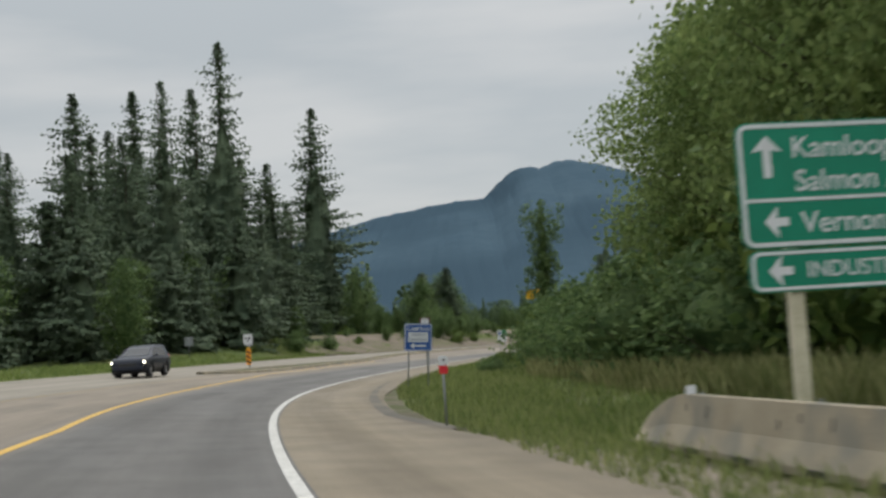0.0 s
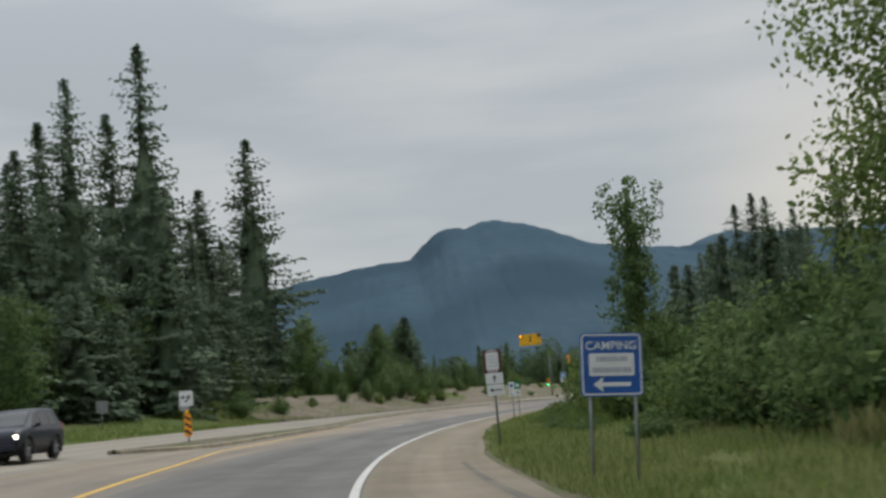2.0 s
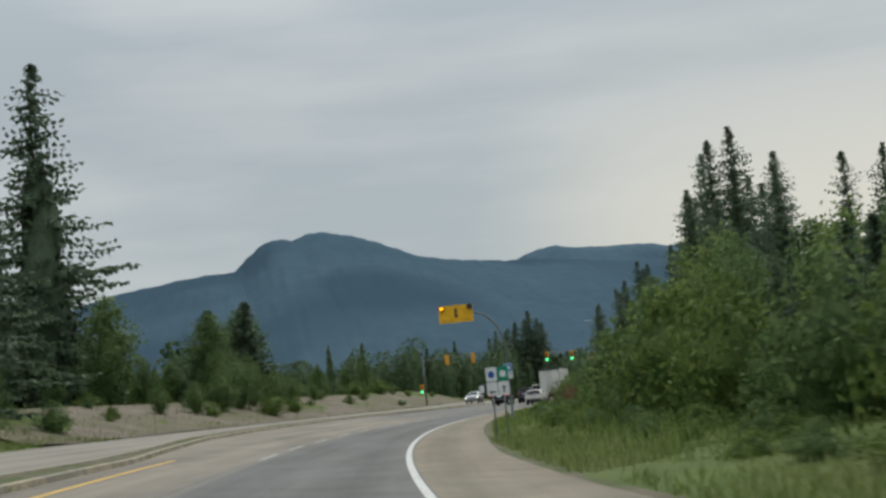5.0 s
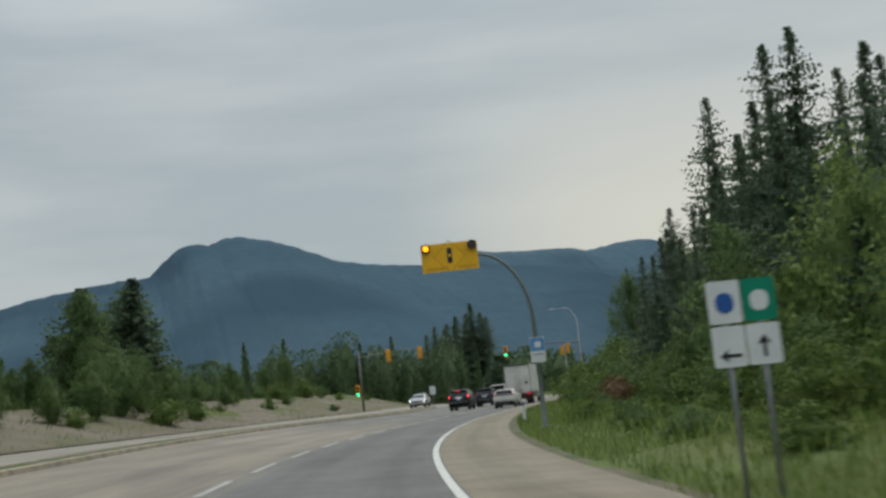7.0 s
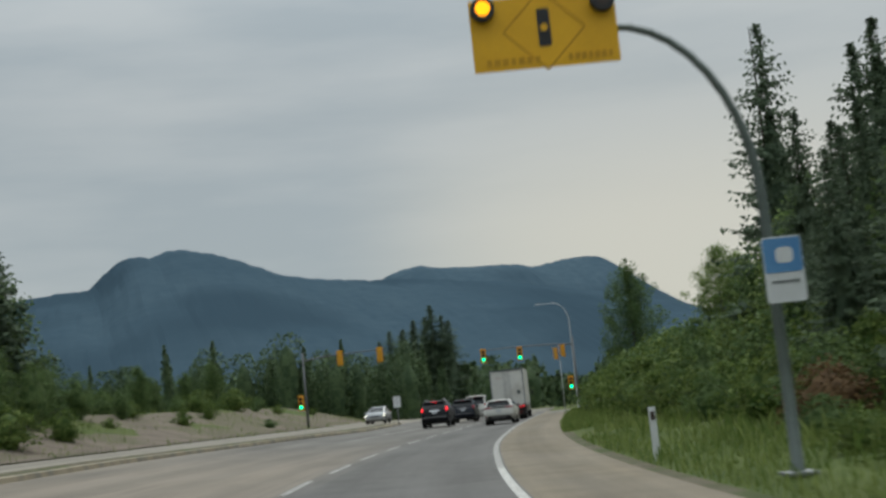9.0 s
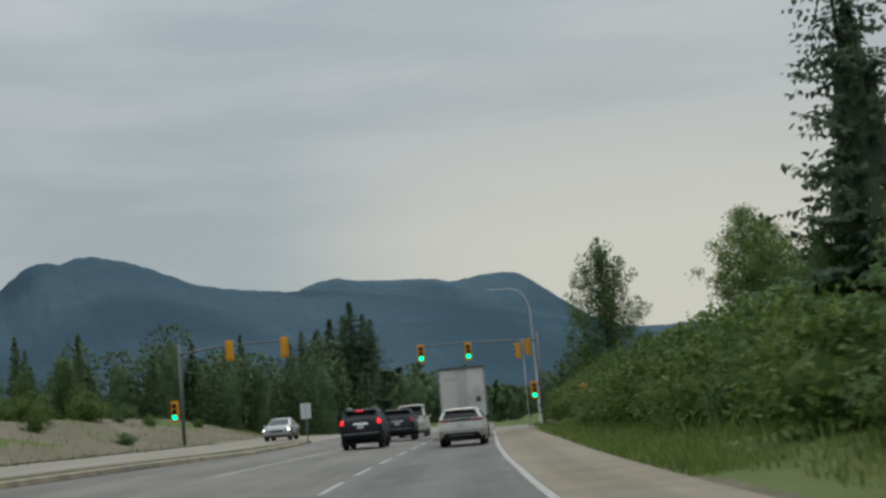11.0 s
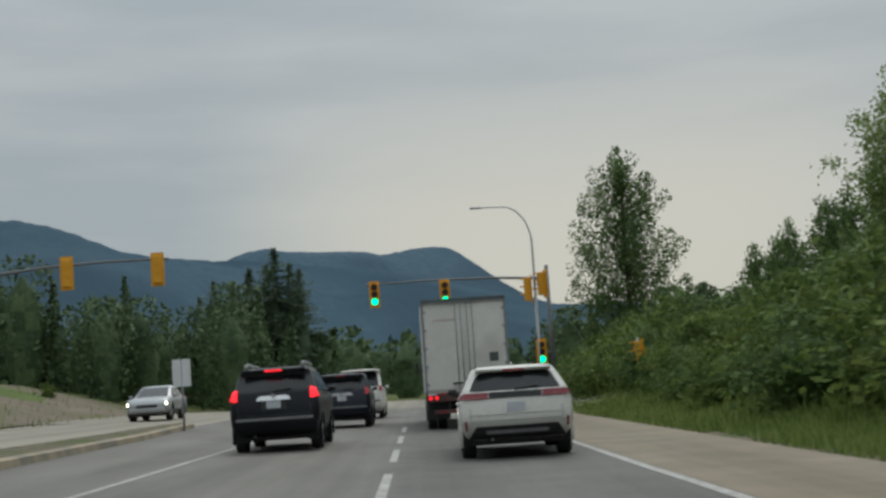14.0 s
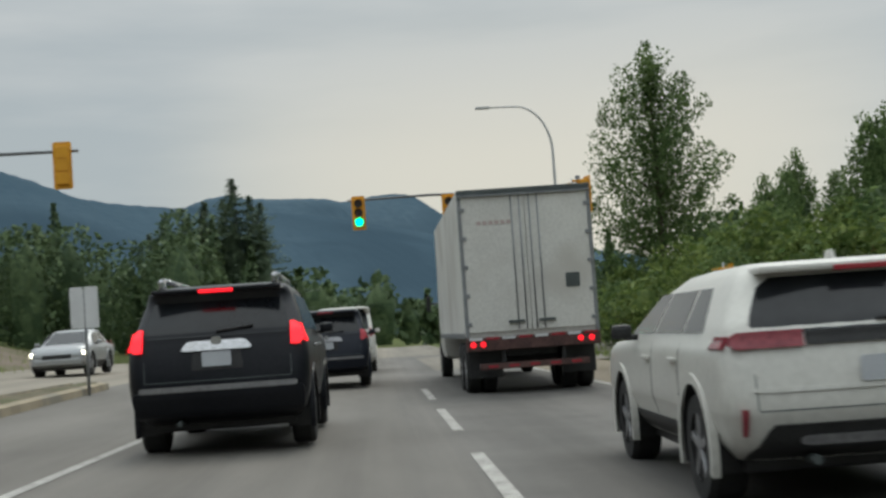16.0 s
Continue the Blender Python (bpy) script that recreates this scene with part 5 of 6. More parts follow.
def mast(name, s, l, arm_l, arm_z, heads, low, label, lamp=False, rise=0.0):
    """A signal pole with a mast arm; heads: (l, z, lit, front)."""
    ob = empty(name, stand(s, l))
    base = at(s, l)[2]
    zt = arm_z - base
    part("pole", rod((0, 0.15, -0.2), (0, 0.15, zt + 0.4), 0.12, 0.09, 16), MAST_GREY, ob, "grey signal pole")
    part("base_plate", moved(box((0.5, 0.5, 0.05), bevel=0.01), 0, 0.15, 0.03), STEEL, ob)
    x1 = l - arm_l
    if abs(x1) > 0.2:
        v, f = tube([(0, 0.15, zt - 0.25), (x1 * 0.3, 0.15, zt - 0.05), (x1 * 0.65, 0.15, zt + 0.03), (x1, 0.15, zt)], [0.075, 0.06, 0.05, 0.04], 10)
        part("mast_arm", mesh_of("mast_arm", v, f, MAST_GREY, True), MAST_GREY, ob)
    for hl, hz, lit, front in heads:
        signal_head(ob, l - hl, 0, hz - base, lit, front)
    for dx, hz, lit in low:
        signal_head(ob, dx, -0.05, hz - base, lit)
        part("bracket", moved(box((abs(dx) + 0.05, 0.06, 0.06)), dx / 2, 0.1, hz - base), STEEL, ob)
    tagged(ob, label, "traffic light")
    return ob


def street_lamp(s, l, h, reach, bend=2.0):
    ob = empty("street_lamp", stand(s, l))
    pts = [(0, 0, -0.2), (0, 0, h * 0.45), (0, 0, h - bend)]
    for k in range(1, 11):
        a = math.pi / 2 * k / 10
        pts.append((-bend * 0.75 * (1 - math.cos(a)), 0, h - bend + bend * math.sin(a)))
    pts.append((-reach, 0, h + 0.02))
    v, f = tube(pts, [0.09, 0.075, 0.055] + [0.05 - 0.0015 * k for k in range(10)] + [0.03], 12)
    part("pole", mesh_of("pole", v, f, LAMP_STEEL, True), LAMP_STEEL, ob, "curved galvanised pole")
    part("base_plate", moved(box((0.4, 0.4, 0.05), bevel=0.01), 0, 0, 0.03), STEEL, ob)
    part("luminaire", moved(box((0.62, 0.24, 0.10), bevel=0.04), -reach - 0.25, 0, h + 0.02), LAMP_STEEL, ob)
    tagged(ob, "galvanised street lamp with a curved arm", "street lamp")


def side_signal(s, l, heads, label, h):
    """A thin pole whose signal heads are turned to the side road."""
    ob = empty("side_road_signal", stand(s, l))
    part("pole", rod((0, 0, -0.2), (0, 0, h), 0.042, 0.034, 12), LAMP_STEEL, ob, "thin galvanised pole")
    for dx, z, tilt in heads:
        bm = box((0.30, 0.30, 1.0), bevel=0.04)
        hh = part("signal_head", moved(bm, dx, -0.06, z, Matrix.Rotation(radians(tilt), 4, "Z")), SIGNAL_YELLOW, ob, "yellow signal head turned to the side road")
        part("backboard", moved(box((0.02, 0.56, 1.2), bevel=0.004), dx + 0.16, -0.06, z, Matrix.Rotation(radians(tilt), 4, "Z")), SIGNAL_YELLOW, hh)
        for k in range(3):
            part("visor", moved(box((0.22, 0.24, 0.05), bevel=0.012), dx - 0.22, -0.06, z + 0.46 - 0.34 * k, Matrix.Rotation(radians(tilt), 4, "Z")), SIGNAL_YELLOW, hh)
        part("bracket", moved(box((abs(dx) + 0.06, 0.05, 0.05)), dx / 2, 0, z), STEEL, ob)
    tagged(ob, label, "traffic light")


guide_sign()
barrier()
service_sign()
route_assembly()
twin_markers()
nose_marker()
sign_back(99.0, 13.9, 0.62, 0.80, 1.7, 0.17)
sign_back(103.5, 20.6, 0.75, 0.75, 1.4, 0.03)
marker_post()
delineator()
flashing_sign()
mast("traffic_light", 244.6, -5.3, 3.5, 6.35, ((3.1, 5.85, "green", True), (-0.3, 5.72, "green", True)), ((-0.55, 2.55, "green"),), "signal mast arm with two green lights over the lanes")
mast("traffic_light", 231.0, 17.4, 10.4, 6.75, ((14.2, 6.42, None, False), (10.8, 6.35, None, False)), ((-0.4, 3.0, "green"),), "signal mast arm with yellow heads seen from behind")
street_lamp(250.0, -5.2, 10.4, 2.6)
side_signal(238.0, -4.0, ((-0.30, 5.15, 0), (0.32, 5.35, 12)), "pair of yellow side-road signal heads on a thin pole", 5.9)
side_signal(233.0, -7.4, ((0.0, 1.55, 8),), "low yellow side-road signal in the shrubs", 2.2)


def median_sign():
    ob = empty("median_sign", stand(223.0, 8.65))
    for x in (-0.15, 0.15):
        part("panel", moved(plate(0.27, 0.85, 0.014, 0.03), x, 0, 1.80), SIGN_WHITE, ob)
    part("post", rod((0, 0.05, -0.2), (0, 0.05, 2.15), 0.035), STEEL, ob)
    tagged(ob, "tall white twin-panel sign on the median", "road sign")


median_sign()


def median():
    """The raised island: a low kerb on both sides and a weedy top of dirt."""
    s0, s1 = 70.0, 226.0
    kerb, faces, top, top_faces = [], [], [], []
    n = 157
    for i in range(n):
        s = s0 + (s1 - s0) * i / (n - 1)
        a = float(np.interp(s, [p for p, q in CURB_L], [q for p, q in CURB_L]))
        w = float(np.interp(s, (70, 72.5, 80, 94, 112, 150, 200, 226), (0.5, 2.1, 2.4, 1.5, 0.9, 1.3, 1.3, 1.0)))
        for l, dz in ((a, 0.0), (a + 0.02, 0.13), (a + 0.17, 0.15), (a + 0.19, 0.05), (a + w - 0.19, 0.05), (a + w - 0.17, 0.15), (a + w - 0.02, 0.13), (a + w, 0.0)):
            kerb.append(at(s, l, dz))
        for k in range(5):
            hump = 0.11 + 0.05 * math.sin(math.pi * k / 4) + 0.03 * noise.noise(Vector((s * 0.6, k * 0.9, 3)))
            top.append(at(s, a + 0.16 + (w - 0.32) * k / 4, hump))
    for i in range(n - 1):
        for k in (0, 1, 2, 4, 5, 6):
            faces.append((i * 8 + k, i * 8 + k + 1, (i + 1) * 8 + k + 1, (i + 1) * 8 + k))
        for k in range(4):
            top_faces.append((i * 5 + k, i * 5 + k + 1, (i + 1) * 5 + k + 1, (i + 1) * 5 + k))
    faces += [(0, 1, 2, 3), (4, 5, 6, 7), tuple((n - 1) * 8 + k for k in (3, 2, 1, 0)), tuple((n - 1) * 8 + k for k in (7, 6, 5, 4))]
    ob = new("median_kerb", mesh_of("median_kerb", kerb, faces, CONCRETE))
    tagged(ob, "low concrete kerb of the worn median island", "kerb", kind="structure")
    ob = new("median_top", mesh_of("median_top", top, top_faces, DIRT, True))
    tagged(ob, "weedy dirt on the median island", "median", kind="structure")


median()

# ---------------- vehicles ----------------


def loft(rings, mat, name, close=True, smooth=True):
    """A skin over rings of equally many points, with closed ends."""
    n = len(rings[0])
    verts = [p for r in rings for p in r]
    faces = []
    for i in range(len(rings) - 1):
        for k in range(n):
            j = (k + 1) % n
            faces.append((i * n + k, i * n + j, (i + 1) * n + j, (i + 1) * n + k))
    faces.append(tuple(range(n))[::-1])
    faces.append(tuple(range((len(rings) - 1) * n, len(rings) * n)))
    me = mesh_of(name, verts, faces, mat, smooth)
    bm = bmesh.new()
    bm.from_mesh(me)
    bmesh.ops.recalc_face_normals(bm, faces=bm.faces)
    for e in bm.edges:
        if len(e.link_faces) == 2 and e.calc_face_angle(0) > radians(48):
            e.smooth = False
    bm.to_mesh(me)
    bm.free()
    return me


def body_ring(y, w, z0, z1, crown=0.02, tuck=0.08):
    half = [(w * 0.80, z0), (w * 0.95, z0 + 0.06), (w * 0.99, z0 + 0.25), (w, z0 + (z1 - z0) * 0.55), (w * 0.985, z1 - 0.12), (w * 0.955, z1 - 0.03), (w * (0.955 - tuck), z1), (w * 0.4, z1 + crown)]
    return [(x, y, z) for x, z in half] + [(-x, y, z) for x, z in reversed(half)]


def wheel(parent, x, y, r, w, side):
    t = bmesh.new()
    prof = [(r * 0.62, -w / 2), (r * 0.93, -w / 2), (r, -w * 0.32), (r, w * 0.32), (r * 0.93, w / 2), (r * 0.62, w / 2)]
    n = 28
    ring = [[t.verts.new((px, q * math.cos(math.tau * k / n), q * math.sin(math.tau * k / n))) for q, px in prof] for k in range(n)]
    for k in range(n):
        a, b = ring[k], ring[(k + 1) % n]
        for i in range(len(prof)):
            j = (i + 1) % len(prof)
            t.faces.new((a[i], a[j], b[j], b[i]))
    bmesh.ops.recalc_face_normals(t, faces=t.faces)
    wh = part("wheel", moved(t, x, y, r), RUBBER, parent, "black tyre on an alloy rim")
    part("rim", rod((x - w * 0.40, y, r), (x + w * 0.40, y, r), r * 0.63, None, 24), BLACK, wh)
    for k in range(5):
        a = math.tau * k / 5
        m = Matrix.Translation((x + side * w * 0.42, y, r)) @ Matrix.Rotation(a, 4, "X") @ Matrix.Translation((0, 0, r * 0.33))
        part("spoke", box((0.03, r * 0.16, r * 0.6), bevel=0.008, m=m), ALLOY, wh)
    return wh


def outline(yr, yf, w, r_rear, r_front, bow):
    """The plan of a car body at one height: a rounded oblong with bowed ends; equally many points at every height."""
    pts = []
    for k in range(7):
        x = w - r_rear - (2 * (w - r_rear)) * k / 6
        pts.append((x, yr - bow * (1 - (x / w) ** 2)))
    pts = pts[::-1]
    for k in range(1, 7):
        q = math.pi / 2 * k / 6
        pts.append((w - r_rear + r_rear * math.sin(q), yr + r_rear * (1 - math.cos(q)) - bow * (1 - ((w - r_rear) / w) ** 2) * (1 - k / 6)))
    for k in range(1, 6):
        pts.append((w, yr + r_rear + (yf - r_front - yr - r_rear) * k / 6))
    for k in range(7):
        q = math.pi / 2 * k / 6
        pts.append((w - r_front + r_front * math.cos(q), yf - r_front + r_front * math.sin(q)))
    half = pts[6:]
    mirrored = [(-x, y) for x, y in reversed(half)]
    return half + mirrored + pts[1:6]


class Shape:
    """A car's skin from plans at rising heights: rows of (z, rear, front, half width)."""

    def __init__(self, rows, bow=0.07):
        self.rows, self.bow = rows, bow

    def value(self, z, k):
        return float(np.interp(z, [r[0] for r in self.rows], [r[k] for r in self.rows]))

    def rear(self, x, z):
        w = self.value(z, 3)
        return self.value(z, 1) - self.bow * (1 - min(1.0, abs(x) / w) ** 2)

    def skin(self):
        fine = []
        for (a, b) in zip(self.rows, self.rows[1:]):
            n = 2 if b[0] - a[0] > 0.07 else 1
            fine += [tuple(a[i] + (b[i] - a[i]) * k / n for i in range(4)) for k in range(n)]
        fine.append(self.rows[-1])
        return [[(x, y, z) for x, y in outline(yr, yf, w, min(0.16, w * 0.3), min(0.34, w * 0.45), self.bow)] for z, yr, yf, w in fine]

    def rear_patch(self, z0, z1, a0, a1, off=0.006, rounding=0.10, x_in=None, n=12, m=6):
        """A skin over part of the back, half as wide as a0 below and a1 above; x_in: one side only, from there outwards."""
        rows = []
        for j in range(m + 1):
            q = j / m
            z = z0 + (z1 - z0) * q
            a = (a0 + (a1 - a0) * q) * (1 - rounding * abs(2 * q - 1) ** 6)
            lo, hi = (-a, a) if x_in is None else (x_in, a) if a > 0 else (a, x_in)
            rows.append([(lo + (hi - lo) * k / n, z) for k in range(n + 1)])
        return self.shell([[(x, self.rear(x, z) - off, z) for x, z in r] for r in rows], (0, 1, 0), off + 0.02)

    def side_patch(self, sx, z0, z1, lo, hi, off=0.006, m=5, n=6):
        """A skin over part of a flank between lo and hi, each (y below, y above)."""
        rows = []
        for j in range(m + 1):
            q = j / m
            z = z0 + (z1 - z0) * q
            a, b = lo[0] + (lo[1] - lo[0]) * q, hi[0] + (hi[1] - hi[0]) * q
            rows.append([(sx * (self.value(z, 3) + off), a + (b - a) * k / n, z) for k in range(n + 1)])
        return self.shell(rows, (-sx, 0, 0), off + 0.02)

    def front_patch(self, z0, z1, a0, a1, off=0.006, m=6, n=10):
        rows = []
        for j in range(m + 1):
            q = j / m
            z = z0 + (z1 - z0) * q
            a = a0 + (a1 - a0) * q
            rows.append([(x, self.value(z, 2) + self.bow * 0.0 + off, z) for x in np.linspace(-a, a, n + 1)])
        return self.shell(rows, (0, -1, 0), off + 0.03)

    def shell(self, rows, inward, depth):
        bm = bmesh.new()
        d = Vector(inward) * depth
        top = [[bm.verts.new(p) for p in r] for r in rows]
        back = [[bm.verts.new(Vector(p) + d) for p in r] for r in rows]
        h, w = len(rows), len(rows[0])
        for j in range(h - 1):
            for k in range(w - 1):
                bm.faces.new((top[j][k], top[j][k + 1], top[j + 1][k + 1], top[j + 1][k]))
        ring = [(0, k) for k in range(w)] + [(j, w - 1) for j in range(1, h)] + [(h - 1, k) for k in range(w - 2, -1, -1)] + [(j, 0) for j in range(h - 2, 0, -1)]
        for p, q in zip(ring, ring[1:] + ring[:1]):
            bm.faces.new((top[q[0]][q[1]], top[p[0]][p[1]], back[p[0]][p[1]], back[q[0]][q[1]]))
        bmesh.ops.recalc_face_normals(bm, faces=bm.faces)
        for f in bm.faces:
            f.smooth = True
        for e in bm.edges:
            if len(e.link_faces) == 2 and e.calc_face_angle(0) > radians(40):
                e.smooth = False
        return bm


def cut_arches(me, spots, r, w):
    """Wheel arches cut through the flanks of a body."""
    ob = bpy.data.objects.new("body_blank", me)
    scene.collection.objects.link(ob)
    bm = bmesh.new()
    for y in spots:
        for sx in (-1, 1):
            c = bmesh.new()
            bmesh.ops.create_cone(c, cap_ends=True, segments=36, radius1=r, radius2=r, depth=0.62, matrix=Matrix.Translation((sx * w, y, 0.36)) @ Matrix.Rotation(radians(90), 4, "Y"))
            tmp = bpy.data.meshes.new("cut")
            c.to_mesh(tmp)
            c.free()
            bm.from_mesh(tmp)
            bpy.data.meshes.remove(tmp)
    cm = bpy.data.meshes.new("cut")
    bm.to_mesh(cm)
    bm.free()
    cutter = bpy.data.objects.new("cut", cm)
    scene.collection.objects.link(cutter)
    mod = ob.modifiers.new("arches", "BOOLEAN")
    mod.object, mod.operation, mod.solver = cutter, "DIFFERENCE", "EXACT"
    done = bpy.data.meshes.new_from_object(ob.evaluated_get(bpy.context.evaluated_depsgraph_get()))
    bpy.data.objects.remove(ob)
    bpy.data.objects.remove(cutter)
    bpy.data.meshes.remove(cm)
    return done


def arch_liner(sx, y, r, w, rim=0.0):
    """The dark inside of a wheel arch, or with rim, the trim round its edge."""
    bm = bmesh.new()
    rows = []
    for k in range(21):
        q = radians(-18 + 216 * k / 20)
        prof = ((w + 0.012, r - 0.012), (w + 0.014, r + rim), (w - 0.04, r + rim)) if rim else ((w - 0.012, r - 0.006), (w - 0.28, r - 0.006), (w - 0.28, 0.02))
        rows.append([bm.verts.new((sx * x, y + q2 * math.cos(q), 0.36 + q2 * math.sin(q))) for x, q2 in prof])
    for p, q in zip(rows, rows[1:]):
        for k in range(2):
            bm.faces.new((p[k], p[k + 1], q[k + 1], q[k]))
    bmesh.ops.recalc_face_normals(bm, faces=bm.faces)
    return bm


def car(name, label, m, paint, L=4.7, W=1.86, H=1.68, belt=1.10, style="suv", lit=False, front=False, rails=False, trim=None, lower=None, roof=0.77, lamp="tall", zb=0.30, high_lit=False, wheel_r=0.36):
    """A car with its rear bumper at the origin, heading along +y."""
    ob = empty(name, m)
    w = W / 2
    g = H - belt
    if style == "suv":
        rows = [(zb, 0.30, L - 0.30, w * 0.84), (zb + 0.10, 0.09, L - 0.10, w * 0.93), (zb + 0.28, 0.01, L - 0.02, w * 0.985), (belt - 0.42, 0.0, L, w), (belt - 0.22, 0.03, L - 0.03, w), (belt - 0.10, 0.06, L - 0.12, w * 0.99), (belt - 0.03, 0.08, L - 0.34, w * 0.97), (belt, 0.09, L - 1.02, w * 0.95), (belt + 0.06, 0.10, L - 1.18, w * 0.935), (belt + 0.40 * g, 0.10 + 0.15 * g / 0.6, L - 1.60, w * (0.935 + (roof - 0.935) * 0.36)), (belt + 0.72 * g, 0.10 + 0.30 * g / 0.6, L - 2.0, w * (0.935 + (roof - 0.935) * 0.80)), (H - 0.075, 0.36, L - 2.28, w * roof * 0.99), (H - 0.03, 0.42, L - 2.5, w * roof * 0.94), (H, 0.60, L - 2.9, w * roof * 0.80), (H + 0.012, 1.0, L - 3.1, w * roof * 0.5)]
    else:
        rows = [(zb, 0.30, L - 0.30, w * 0.84), (zb + 0.12, 0.06, L - 0.08, w * 0.95), (zb + 0.30, 0.0, L, w * 0.99), (belt - 0.25, 0.0, L - 0.02, w), (belt - 0.10, 0.03, L - 0.12, w * 0.985), (belt - 0.03, 0.08, L - 0.36, w * 0.96), (belt, 0.62, L - 1.10, w * 0.93), (belt + 0.06, 0.75, L - 1.25, w * 0.91), (belt + 0.5 * g, 1.05, L - 1.72, w * 0.83), (H - 0.08, 1.38, L - 2.15, w * 0.75), (H - 0.03, 1.55, L - 2.4, w * 0.70), (H, 1.85, L - 2.7, w * 0.55)]
    sh = Shape(rows)
    skin = loft(sh.skin(), paint, "body")
    axle = (0.92, L - 0.95)
    body = part("body", cut_arches(skin, axle, wheel_r + 0.075, w + 0.03), paint, ob)
    glass0, glass1 = belt + 0.03, H - 0.10
    if style == "suv":
        part("rear_window", sh.rear_patch(glass0, glass1, w * 0.83, w * roof * 0.86), GLASS_DARK, ob, "dark tinted rear window")
        sp = part("spoiler", moved(box((2 * w * roof * 0.90, 0.34, 0.045), bevel=0.02), 0, 0.36, H - 0.055), paint, ob)
        part("brake_light", moved(box((0.36, 0.03, 0.035), bevel=0.008), 0, 0.185, H - 0.07), LAMP_RED if high_lit else LENS_RED, sp, "high brake light")
        part("wiper", rod((0.0, sh.rear(0, glass0 + 0.05) - 0.03, glass0 + 0.05), (0.38, sh.rear(0.38, glass0 + 0.09) - 0.03, glass0 + 0.09), 0.012), BLACK, ob)
        part("windscreen", sh.front_patch(belt + 0.08, H - 0.10, w * 0.74, w * roof * 0.80, 0.02), GLASS_DARK, ob, "dark windscreen")
        panes = ((0.72, 0.92, 1.30, 1.26), (1.36, 1.34, 2.30, 2.16), (2.37, 2.24, L - 1.42, L - 2.12))
    else:
        part("rear_window", sh.rear_patch(belt + 0.06, H - 0.11, w * 0.79, w * 0.65, 0.012), GLASS_DARK, ob, "dark rear window")
        part("windscreen", sh.front_patch(belt + 0.06, H - 0.08, w * 0.72, w * 0.60, 0.02), GLASS_DARK, ob, "dark windscreen")
        panes = ((1.15, 1.45, 2.05, 2.02), (2.12, 2.09, L - 1.42, L - 2.02))
    red = LAMP_DIM if lit == "dim" else LAMP_RED if lit else LENS_RED
    for sx in (-1, 1):
        for a, a1, b, b1 in panes:
            part("side_window", sh.side_patch(sx, belt + 0.055, H - 0.13, (a, a1), (b, b1), 0.005), GLASS_DARK, ob)
        mir = part("mirror", moved(box((0.17, 0.10, 0.12), bevel=0.04), sx * (w + 0.08), L - 1.62, belt + 0.07), BLACK if lower else paint, ob)
        part("mirror_stalk", moved(box((0.14, 0.05, 0.05), bevel=0.015), sx * (w - 0.02), L - 1.60, belt + 0.02), BLACK, mir)
        if lamp == "tall":
            tl = part("tail_light", sh.rear_patch(belt - 0.10, belt + 0.14, sx * w * 0.965, sx * w * 0.915, 0.03, 0.06, sx * w * 0.815, 4, 5), red, ob, "lit red tail light" if lit else "red tail light")
            part("side_lens", sh.side_patch(sx, belt - 0.08, belt + 0.11, (0.14, 0.17), (0.28, 0.24), 0.012), red, tl)
        else:
            tl = part("tail_light", sh.rear_patch(belt - 0.05, belt + 0.05, sx * w * 0.95, sx * w * 0.93, 0.025, 0.05, sx * w * 0.48, 6, 4), LENS_DIM, ob, "slim red tail light")
            part("side_lens", sh.side_patch(sx, belt - 0.045, belt + 0.03, (0.14, 0.15), (0.44, 0.36), 0.012), LENS_DIM, tl)
            part("reflector", sh.rear_patch(zb + 0.17, zb + 0.33, sx * w * 0.90, sx * w * 0.91, 0.012, 0.0, sx * w * 0.87, 2, 4), LENS_DIM, ob, "slim upright red reflector")
        part("headlight", moved(box((0.36, 0.22, 0.13), bevel=0.04), sx * w * 0.74, L - 0.20, belt - 0.26), LAMP_HEAD if front else ALLOY, ob, "lit headlight" if front else "headlight")
        for y in axle:
            wheel(ob, sx * (w - 0.135), y, wheel_r, 0.24, sx)
            part("wheel_well", arch_liner(sx, y, wheel_r + 0.075, w), BLACK, ob)
            part("arch_trim", arch_liner(sx, y, wheel_r + 0.07, w, 0.055), paint, ob)
        part("sill", sh.side_patch(sx, zb + 0.02, zb + 0.16, (1.40, 1.40), (L - 1.44, L - 1.44), 0.012), lower or BLACK, ob)
        for y in (1.34, 2.33):
            part("door_seam", sh.side_patch(sx, zb + 0.18, belt - 0.02, (y, y), (y + 0.014, y + 0.014), 0.002, 8, 1), BLACK, ob)
        for y in (1.48, 2.50):
            part("door_handle", moved(box((0.03, 0.20, 0.035), bevel=0.012), sx * (w + 0.01), y, belt - 0.13), CHROME if trim else paint, ob)
        if rails:
            part("roof_rail", rod((sx * w * roof * 0.80, 0.55, H + 0.085), (sx * w * roof * 0.80, L - 2.4, H + 0.075), 0.03), CHROME, ob, "silver roof rail")
            for y in (0.52, 1.5, L - 2.4):
                part("rail_foot", moved(box((0.07, 0.20, 0.12), bevel=0.03), sx * w * roof * 0.80, y, H + 0.035), CHROME, ob)
    mid = belt - 0.52
    if lower:
        part("lower_bumper", sh.rear_patch(zb + 0.01, zb + 0.23, w * 0.86, w * 0.72, 0.02, 0.02), lower, ob, "black lower bumper")
        part("skid_strip", sh.rear_patch(zb + 0.10, zb + 0.16, w * 0.55, w * 0.55, 0.035), ALLOY, ob, "grey skid strip")
        part("bumper_crease", sh.rear_patch(zb + 0.42, zb + 0.445, w * 0.80, w * 0.84, 0.012), paint, ob)
